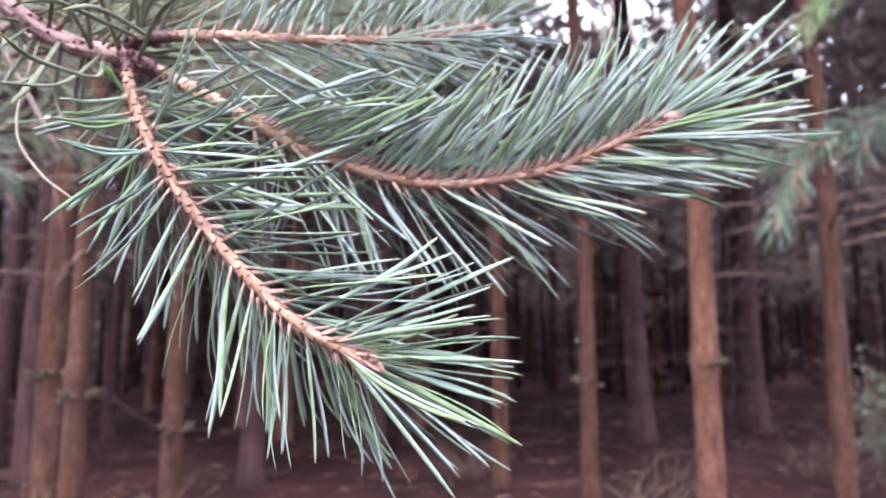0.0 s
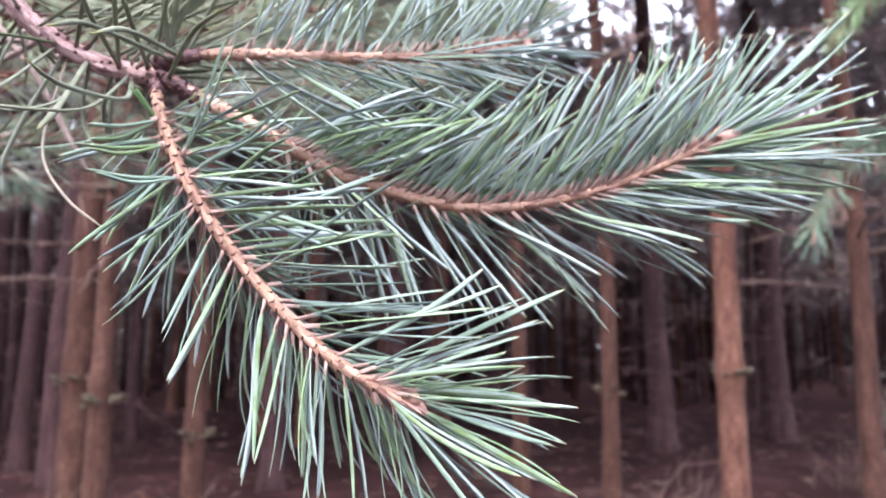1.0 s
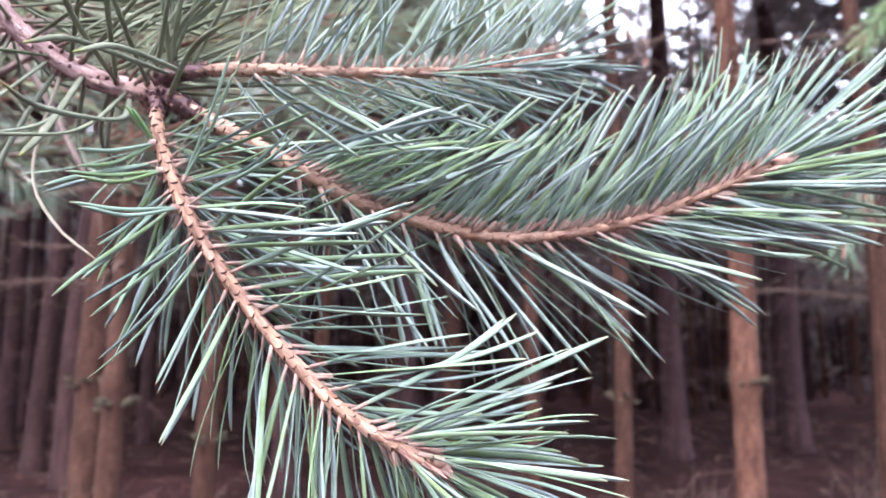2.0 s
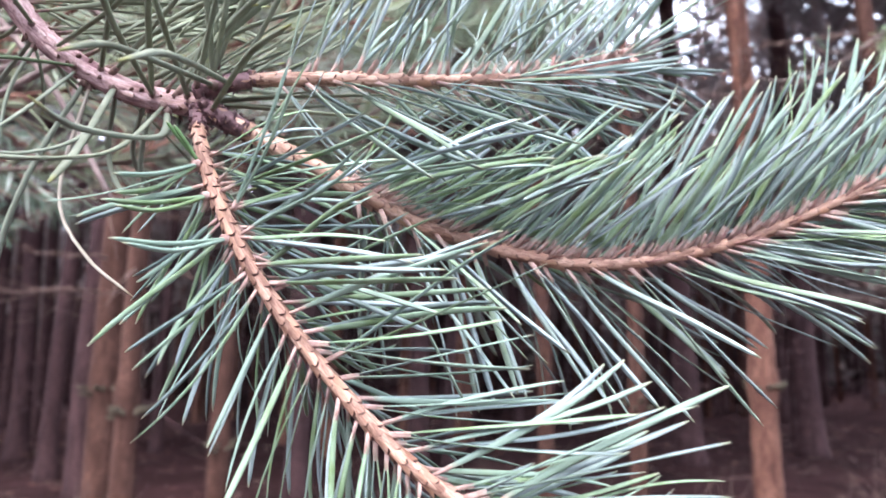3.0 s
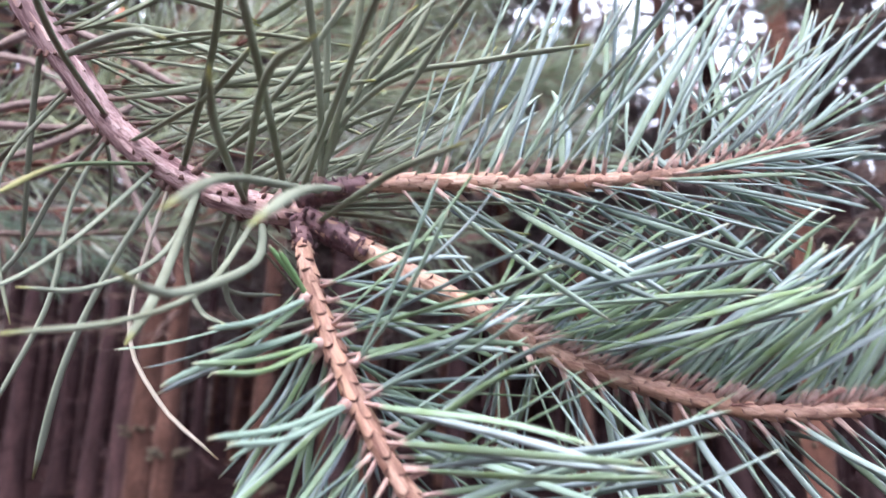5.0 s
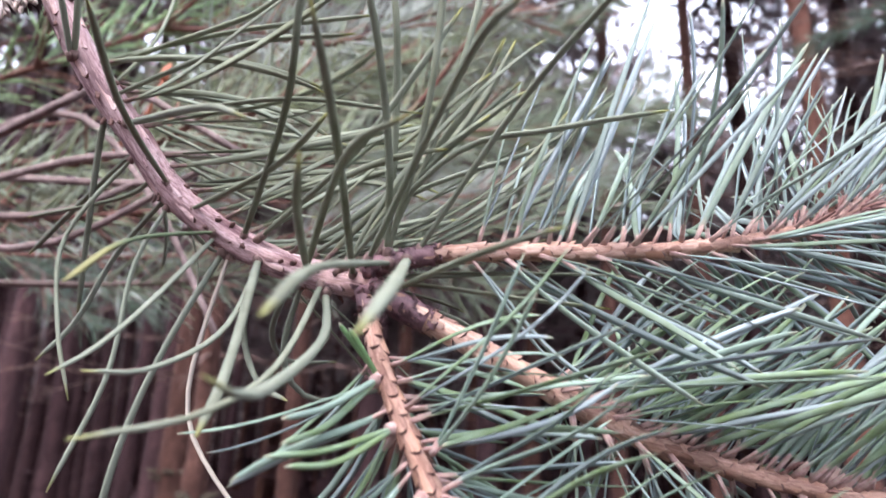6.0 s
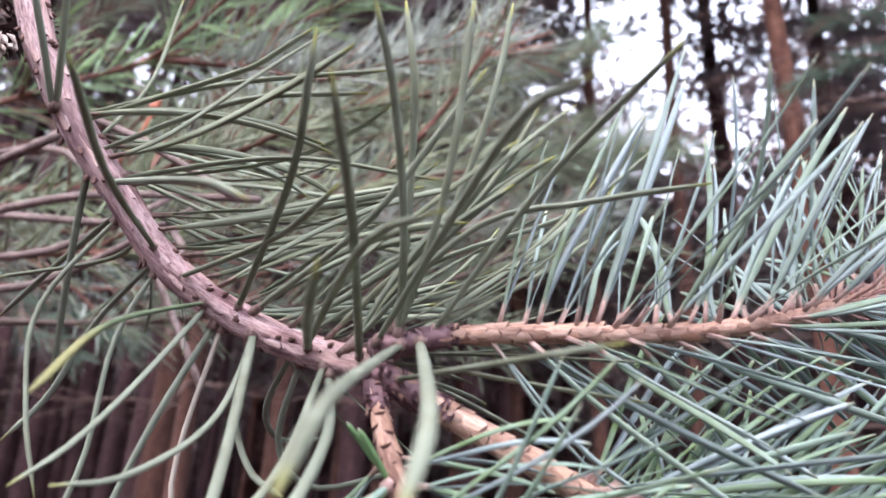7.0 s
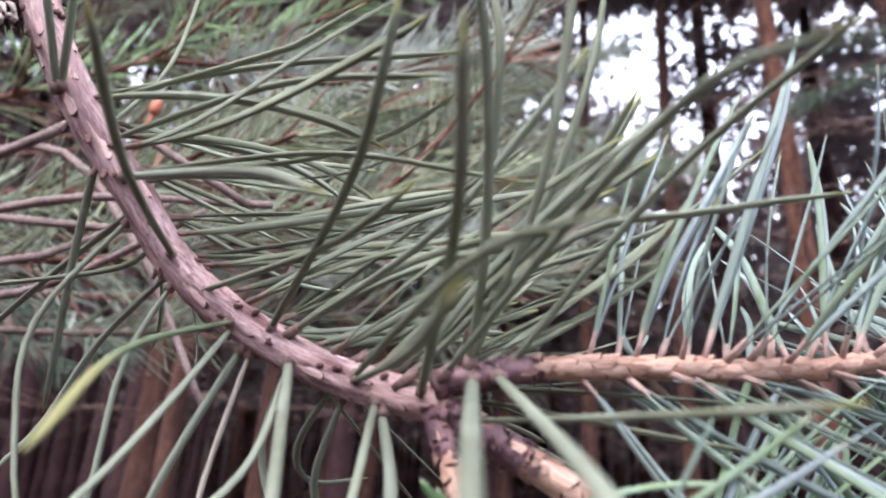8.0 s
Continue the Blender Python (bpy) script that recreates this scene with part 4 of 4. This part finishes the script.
# short broad pairs at the foot of the near shoot
SPROUT = needle_material("sprout_needle", (0.14, 0.26, 0.12), (0.16, 0.28, 0.11))
for foot, tips in (
        ((-0.1103, 0.2362, 1.5875), ((-0.1197, 0.2136, 1.5787), (-0.1204, 0.2160, 1.5750))),
        ((-0.1060, 0.2335, 1.5785), ((-0.1222, 0.2140, 1.5730), (-0.1187, 0.2141, 1.5716))),
        ((-0.0995, 0.2310, 1.5672), ((-0.1121, 0.2010, 1.5619), (-0.1097, 0.2019, 1.5611))),
        ((-0.0985, 0.2300, 1.5740), ((-0.0822, 0.2172, 1.6061), (-0.0800, 0.2140, 1.5990)))):
    for k, tip in enumerate(tips):
        mid = Vector(foot).lerp(Vector(tip), 0.55) + Vector((0, 0, -0.0012 - 0.001 * k))
        lone_needle(NEEDLE, [foot, mid, tip], 0.00095 if tip[0] > foot[0] else 0.0018, parts_of[0], SHEATH)
for k in range(2):
    foot = Vector((-0.1100, 0.2380, 1.5875 - 0.001 * k))
    lone_needle(SPROUT, [foot, foot + Vector((-0.004 + 0.0015 * k, -0.004, 0.005)), foot + Vector((-0.007 + 0.002 * k, -0.0075, 0.0095))], 0.0014, parts_of[0], SHEATH)


# ---- sprays behind ----
def spray(ctrl, r, count, length, mat, bark, seed, label, angle=(1.0, 0.6), bias=(0, 0, 0.1), side_twigs=0, group="sprays behind"):
    """A needled twig further off: the twig, its side twigs and its needles."""
    rng = random.Random(seed)
    root = thing("pine_spray", label, "branch", group)
    main = Shoot(ctrl, r, r * 0.5, 50)
    lines = [main]
    for k in range(side_twigs):
        u = rng.uniform(0.5, 0.9)
        p, (t, a, b) = main.at(u)
        az = rng.uniform(0, 6.28)
        d = (t * 0.8 + (a * math.cos(az) + b * math.sin(az)) * 0.7).normalized()
        l = rng.uniform(0.06, 0.12)
        lines.append(Shoot([p, p + d * l * 0.5, p + (d + UP * 0.1) * l], r * 0.7, r * 0.4, 30))
    s = Soup()
    n = Soup()
    total = sum(l.length for l in lines)
    for sh in lines:
        s.tube(sh.pts, sh.radius, 8, 0, 0.08, rng)
        c = int(count * sh.length / total)
        for i in range(c):
            u = 1 - (1 - (i + rng.random()) / c) * min(0.9, 0.45 / sh.length)
            p, (t, a, b) = sh.at(u)
            az = i * 2.39996 + rng.uniform(-0.3, 0.3)
            rad = a * math.cos(az) + b * math.sin(az)
            th = angle[0] + (angle[1] - angle[0]) * u + rng.gauss(0, 0.15)
            d = t * math.cos(th) + rad * math.sin(th) + Vector(bias) * rng.uniform(0.5, 1.2)
            m = orient(p, d, t * 0.5 + Vector((rng.gauss(0, 0.4), rng.gauss(0, 0.4), rng.gauss(0, 0.4))))
            one = Soup()
            for sgn in (0, math.pi):
                needle_into(one, length * rng.uniform(0.8, 1.1), rng.uniform(-0.1, 0.4), 0.1, sgn, 0.0017, rng, 0.0, 5)
            n.add([m @ Vector(v) for v in one.v], one.f, 1 if rng.random() < 0.09 else 0, one.a)
    part("twig", s.mesh("twig", [bark]), root)
    part("needles", n.mesh("needles", [mat, RUST_NEEDLE]), root)
    return root


spray([(0.95, 1.02, 1.93), (0.811, 1.0, 1.889), (0.64, 0.98, 1.835), (0.506, 0.95, 1.782), (0.397, 0.92, 1.76)], 0.003, 260, 0.05, EDGE_NEEDLE, TWIG_GREY, 51, "soft pine spray with grey-green needles on a thin grey twig", side_twigs=2, bias=(0, 0, -0.1))
spray([(0.62, 0.976, 1.83), (0.5, 0.945, 1.775), (0.462, 0.92, 1.717), (0.429, 0.9, 1.665)], 0.0022, 110, 0.05, EDGE_NEEDLE, TWIG_GREY, 52, "drooping pine tuft with blue-green needles", angle=(0.7, 0.5), bias=(0, 0, -0.3))
spray([(0.95, 1.28, 2.4), (0.848, 1.25, 2.299), (0.739, 1.25, 2.171), (0.70, 1.25, 2.13), (0.68, 1.25, 2.10)], 0.003, 240, 0.055, BRIGHT_NEEDLE, TWIG_GREY, 53, "hanging pine tuft with bright green needles", bias=(0, 0, -0.2))
spray([(0.848, 1.25, 2.299), (0.739, 1.25, 2.171), (0.658, 1.25, 2.114), (0.579, 1.25, 2.058), (0.48, 1.25, 2.014)], 0.004, 14, 0.04, EDGE_NEEDLE, TWIG_GREY, 54, "bare grey pine twig with few needles", side_twigs=2)

spray([(2.3, 1.2, 2.2), (1.05, 1.5, 2.57), (0.795, 1.55, 2.558), (0.637, 1.6, 2.553), (0.513, 1.62, 2.5)], 0.004, 260, 0.06, EDGE_NEEDLE, TWIG_RED, 55, "olive-green pine spray hanging at the wood's edge", side_twigs=4, bias=(0, 0, -0.1))
spray([(2.3, 1.2, 2.6), (1.178, 1.6, 2.831), (0.947, 1.65, 2.769), (0.788, 1.7, 2.765), (0.645, 1.72, 2.752)], 0.004, 260, 0.06, EDGE_NEEDLE, TWIG_RED, 56, "olive-green pine spray hanging at the wood's edge", side_twigs=4, bias=(0, 0, -0.1))

BEHIND = "sprays behind the branch"
spray([(-0.85, 0.5, 1.74), (-0.6, 0.49, 1.735), (-0.394, 0.5, 1.756), (-0.315, 0.52, 1.793), (-0.237, 0.55, 1.842), (-0.131, 0.6, 1.892)], 0.0035, 300, 0.055, FAR_NEEDLE, TWIG_RED, 61, "dense grey-green pine spray on a red-brown twig", side_twigs=3, group=BEHIND)
spray([(-0.85, 0.5, 1.74), (-0.6, 0.49, 1.715), (-0.346, 0.5, 1.719), (-0.279, 0.52, 1.745), (-0.19, 0.55, 1.785), (-0.111, 0.58, 1.81)], 0.0035, 200, 0.055, FAR_NEEDLE, TWIG_RED, 62, "dense grey-green pine spray on a red-brown twig", side_twigs=1, group=BEHIND)
spray([(-0.85, 0.6, 1.8), (-0.65, 0.56, 1.83), (-0.48, 0.55, 1.871), (-0.405, 0.58, 1.918), (-0.303, 0.6, 1.96), (-0.218, 0.62, 2.017)], 0.0035, 170, 0.06, BRIGHT_NEEDLE, TWIG_RED, 63, "upright bright green pine spray with long needles", side_twigs=3, group=BEHIND)
spray([(-0.405, 0.58, 1.918), (-0.32, 0.57, 1.9), (-0.239, 0.55, 1.872), (-0.157, 0.58, 1.917), (-0.1, 0.6, 1.92)], 0.003, 260, 0.055, FAR_NEEDLE_COOL, TWIG_RED, 64, "blue-green pine spray on a bare reddish twig", side_twigs=2, group=BEHIND)
spray([(-0.6, 0.55, 1.69), (-0.42, 0.58, 1.69), (-0.286, 0.6, 1.706), (-0.179, 0.62, 1.729), (-0.091, 0.65, 1.761), (0.001, 0.66, 1.777)], 0.003, 220, 0.05, FAR_NEEDLE_SHADED, TWIG_GREY, 65, "grey-green pine spray, its needles coloured darker for shade", side_twigs=3, group=BEHIND)
spray([(-0.5, 1.16, 2.02), (-0.33, 1.13, 2.03), (-0.216, 1.109, 2.039), (-0.117, 1.1, 2.051), (-0.021, 1.082, 2.056), (0.07, 1.074, 2.06), (0.131, 1.052, 2.06)], 0.003, 420, 0.06, FAR_NEEDLE_SHADED, TWIG_GREY, 66, "grey-green pine spray, its needles coloured darker for shade", side_twigs=5, bias=(0, 0, -0.1), group=BEHIND)
LEFT = "sprays at the wood's edge"
HOST = (-1.66, 0.75, 1.85)
for k, (ctrl, n) in enumerate((
        ([(-1.114, 1.1, 1.945), (-0.918, 1.1, 1.866), (-0.773, 1.1, 1.807), (-0.706, 1.1, 1.778)], 170),
        ([(-1.175, 1.2, 2.061), (-0.906, 1.2, 1.951), (-0.738, 1.2, 1.886), (-0.634, 1.2, 1.844)], 190),
        ([(-0.945, 1.0, 1.842), (-0.811, 1.0, 1.78), (-0.732, 1.0, 1.737)], 130),
        ([(-1.116, 1.3, 2.202), (-0.88, 1.3, 2.093), (-0.706, 1.3, 1.998), (-0.614, 1.3, 1.94)], 190))):
    spray([HOST, *ctrl], 0.004, n, 0.055, EDGE_NEEDLE, TWIG_GREY, 70 + k, "drooping grey-green pine spray", bias=(0.05, 0, -0.2), side_twigs=3, group=LEFT)
for k, (ctrl, n) in enumerate((
        ([(-0.784, 0.9, 1.862), (-0.581, 0.9, 1.891), (-0.407, 0.95, 1.948), (-0.217, 1.0, 1.963)], 260),
        ([(-0.965, 1.0, 2.065), (-0.722, 1.0, 2.105), (-0.489, 1.0, 2.143), (-0.31, 1.0, 2.163)], 260),
        ([(-0.967, 1.1, 2.306), (-0.744, 1.1, 2.287), (-0.39, 1.1, 2.292), (-0.157, 1.1, 2.289)], 280),
        ([(-0.677, 1.0, 2.006), (-0.377, 1.0, 2.057), (-0.181, 1.05, 2.104), (-0.03, 1.1, 2.134)], 220),
        ([(-0.644, 0.9, 1.805), (-0.28, 0.9, 1.868), (-0.091, 0.95, 1.914), (0.024, 1.0, 1.946)], 220),
        ([(-1.233, 1.2, 2.443), (-1.037, 1.2, 2.457), (-0.857, 1.2, 2.526), (-0.711, 1.2, 2.556)], 200),
        ([(-0.412, 0.9, 1.955), (-0.227, 0.92, 1.961), (-0.07, 0.95, 1.995), (0.084, 1.0, 2.037)], 320),
        ([(-0.379, 1.0, 2.094), (-0.216, 1.02, 2.127), (-0.083, 1.05, 2.198), (0.034, 1.08, 2.279)], 300),
        ([(-0.46, 0.95, 1.897), (-0.275, 0.97, 1.899), (-0.128, 1.0, 1.927), (-0.003, 1.05, 1.965)], 300))):
    spray([HOST, *ctrl], 0.004, n, 0.06, FAR_NEEDLE_SHADED if k > 5 else FAR_NEEDLE if k % 2 else FAR_NEEDLE_COOL, TWIG_RED, 80 + k, "dense blue-green pine spray on a reddish twig", side_twigs=4, group=LEFT)


def dead_twigs():
    rng = random.Random(71)
    root = thing("dead_twig_cluster", "bare pinkish-grey dead twigs behind the stem", "twigs")
    for k in range(6):
        a = Vector((-0.62, 0.5, 1.735))
        b = Vector((-0.36 + rng.gauss(0, 0.03), 0.42 + rng.gauss(0, 0.03), 1.715 + rng.gauss(0, 0.02)))
        c = Vector((-0.25 + rng.gauss(0, 0.03), 0.4 + rng.gauss(0, 0.02), 1.71 + rng.gauss(0, 0.025)))
        s = Soup()
        s.tube(even(spline([a, a.lerp(b, 0.5) + Vector((0, 0, rng.gauss(0, 0.01))), b, b.lerp(c, 0.5) + Vector((rng.gauss(0, 0.015), 0, rng.gauss(0, 0.015))), c], 30), 18), lambda u: 0.0034 * (1 - 0.5 * u), 8, 0, 0.1, rng)
        part("twig", s.mesh("twig", [PALE_TWIG]), root)


dead_twigs()


def old_cone():
    """Spent catkins: a dark shaggy lump with pale papery scales hanging from it."""
    rng = random.Random(81)
    root = thing("spent_catkin", "dark shaggy spent catkin with pale papery scales on the stem", "catkin")
    c = Vector((-0.2061, 0.236, 1.6819))
    core = Soup()
    core.tube([c + Vector((0.003, 0.004, 0.004)), c + Vector((-0.001, 0.004, 0.004)), c + Vector((-0.008, 0.004, 0.0035)), c + Vector((-0.018, 0.004, 0.005))], lambda u: 0.0052 - 0.002 * abs(u - 0.5), 9, 0, 0.3, rng)
    for _ in range(620):
        d = Vector((rng.gauss(0, 1), rng.gauss(0, 1), rng.gauss(0, 1))).normalized()
        o = c + Vector((rng.uniform(-0.018, 0.003), 0.004, 0.004)) + d * 0.0042
        w = d.orthogonal().normalized() * 0.0004
        k = rng.uniform(0.0015, 0.0042)
        core.add([o - w, o + w, o + d * k * 0.6 + w * 0.7 + UP * 0.0004, o + d * k], [(0, 1, 2, 3)])
    part("core", core.mesh("core", [DARK_BARK]), root)
    for k in range(34):
        s = Soup()
        o = c + Vector((rng.uniform(-0.003, 0.005), rng.uniform(-0.005, -0.001), rng.uniform(-0.007, -0.003)))
        d = Vector((rng.uniform(0.1, 1.0), rng.uniform(-0.4, 0.1), rng.uniform(-1.2, -0.4))).normalized()
        side = d.orthogonal().normalized()
        side = Matrix.Rotation(rng.uniform(0, 6.28), 3, d) @ side
        l = rng.uniform(0.0035, 0.007)
        prof = (0.25, 0.5, 0.75, 1.0, 0.85, 0.3)
        q = [o + d * l * i / 5 + side * l * 0.12 * math.sin(i * 0.6 + k) for i in range(6)]
        s.tube(q, lambda u: 0.00055 * prof[min(5, int(u * 5 + 0.5))], 6, 0, 0.25, rng)
        part("scale", s.mesh("scale", [CATKIN]), root)


old_cone()


def host_tree(x, y, r, height, limbs, seed, label):
    rng = random.Random(seed)
    root = thing("pine_tree", label, "tree", at=(x, y, 0))
    s = Soup()
    s.tube([Vector((0, 0, -0.1 + height * k / 12)) for k in range(13)], lambda u: r * (1.15 - 0.6 * u), 16, 0, 0.03, rng)
    part("trunk", s.mesh("trunk", [TRUNK]), root)
    for pts in limbs:
        l = Soup()
        l.tube(even(spline([Vector(p) - Vector((x, y, 0)) for p in pts], 40), 24), lambda u: 0.03 * (1 - 0.8 * u), 9, 0, 0.06, rng)
        part("limb", l.mesh("limb", [TWIG_GREY]), root)
    # unseen crown, added thickly overhead to hold back light from above
    v, f = [], []
    for k in range(44):
        sl = Soup()
        z = 3.3 + (height - 3.4) * k / 44
        az = k * 2.4
        d = Vector((math.cos(az), math.sin(az), 0.22))
        if d.y > 0.3 and z < 5.5:
            continue
        tip = Vector((0, 0, z)) + d * (2.9 - 0.3 * (z - 3.4))
        sl.tube([Vector((0, 0, z)), Vector((0, 0, z + 0.06)).lerp(tip, 0.5), tip], lambda u: 0.03 * (1 - 0.8 * u), 6)
        part("limb", sl.mesh("limb", [TWIG_GREY]), root)
        for q in range(10):
            c = Vector((0, 0, z)).lerp(tip, rng.uniform(0.25, 1.05)) + Vector((rng.gauss(0, 0.22), rng.gauss(0, 0.22), rng.gauss(0, 0.12)))
            clump_faces(rng, np.array(c), rng.uniform(0.16, 0.3), 12, v, f)
    part("crown", mesh_of("crown", v, f, [CANOPY], smooth=False), root, "dark green needle crown with gaps")


host_tree(-1.68, 0.66, 0.12, 9, [[(-1.68, 0.66, 1.62), (-1.2, 0.55, 1.7), (-0.85, 0.5, 1.74), (-0.58, 0.48, 1.735)], [(-1.68, 0.66, 1.9), (-1.3, 0.62, 1.82), (-0.84, 0.6, 1.8)], [(-1.68, 0.66, 1.5), (-1.1, 0.6, 1.66), (-0.59, 0.55, 1.69)]], 91, "pine at the wood's edge that bears the branch, with an added unseen crown")
host_tree(2.3, 1.2, 0.13, 9, [[(2.3, 1.2, 2.0), (1.6, 1.1, 2.0), (0.94, 1.02, 1.93)], [(2.3, 1.2, 2.5), (1.6, 1.25, 2.5), (0.94, 1.28, 2.41)]], 92, "pine at the wood's edge with low sprays and an added unseen crown")


def shrub(x, y, h, w, seed):
    rng = random.Random(seed)
    root = thing("shrub", "grey-green leafy shrub between the trunks", "shrub", at=(x, y, 0))
    v, f = [], []
    for k in range(14):
        s = Soup()
        a = rng.uniform(0, 6.28)
        e = Vector((math.cos(a) * w * rng.uniform(0.3, 1), math.sin(a) * w * rng.uniform(0.3, 1), h * rng.uniform(0.6, 1.05)))
        s.tube([Vector((0, 0, -0.05)), e * 0.5 + UP * 0.1, e], lambda u: 0.01 * (1 - 0.7 * u), 5)
        part("stem", s.mesh("stem", [DEAD_TWIG]), root)
        for q in range(26):
            c = e * rng.uniform(0.35, 1.02) + Vector((rng.gauss(0, 0.08), rng.gauss(0, 0.08), rng.gauss(0, 0.08)))
            clump_faces(rng, np.array(c), 0.06, 5, v, f)
    part("leaves", mesh_of("leaves", v, f, [SHRUB], smooth=False), root)


shrub(4.1, 6.6, 1.5, 0.5, 95)


def brush(x, y, seed, n=60):
    """Low dead brush at the foot of the trunks."""
    rng = random.Random(seed)
    root = thing("dead_brush", "low tangle of dry brown twigs on the forest floor", "brush", "dead brush", at=(x, y, 0))
    for _ in range(n):
        s = Soup()
        a = rng.uniform(0, 6.28)
        l = rng.uniform(0.25, 0.75)
        d = Vector((math.cos(a) * 0.7, math.sin(a) * 0.7, rng.uniform(0.3, 1.0))) * l
        o = Vector((rng.gauss(0, 0.12), rng.gauss(0, 0.12), -0.03))
        s.tube([o, o + d * 0.5 + Vector((0, 0, 0.05)), o + d], lambda u: 0.006 * (1 - 0.7 * u), 4)
        part("twig", s.mesh("twig", [DEAD_TWIG]), root)


brush(-3.1, 5.2, 1)
brush(-2.2, 5.6, 2, 40)
brush(1.9, 6.6, 3, 40)
brush(0.2, 8.5, 4, 40)
brush(4.4, 8.2, 5, 50)


def red_bud():
    root = thing("pine_bud", "orange-red pine bud on a green spray behind", "bud")
    s = Soup()
    at, ax = Vector((-0.3824, 0.56, 1.8617)), Vector((0.25, 0, 0.95))
    prof = (0.6, 0.95, 1.0, 0.9, 0.6, 0.12)
    s.tube([at + ax * 0.016 * (k / 5 - 0.5) for k in range(6)], lambda u: 0.0042 * prof[min(5, int(u * 5 + 0.5))], 10, 0, 0.06, random.Random(4))
    s.tube([at - ax * 0.008, at - ax * 0.03 + Vector((-0.01, 0.01, 0)), at - ax * 0.06 + Vector((-0.04, 0.02, -0.01))], 0.0016, 7)
    part("bud", s.mesh("bud", [RED_BUD]), root)


red_bud()
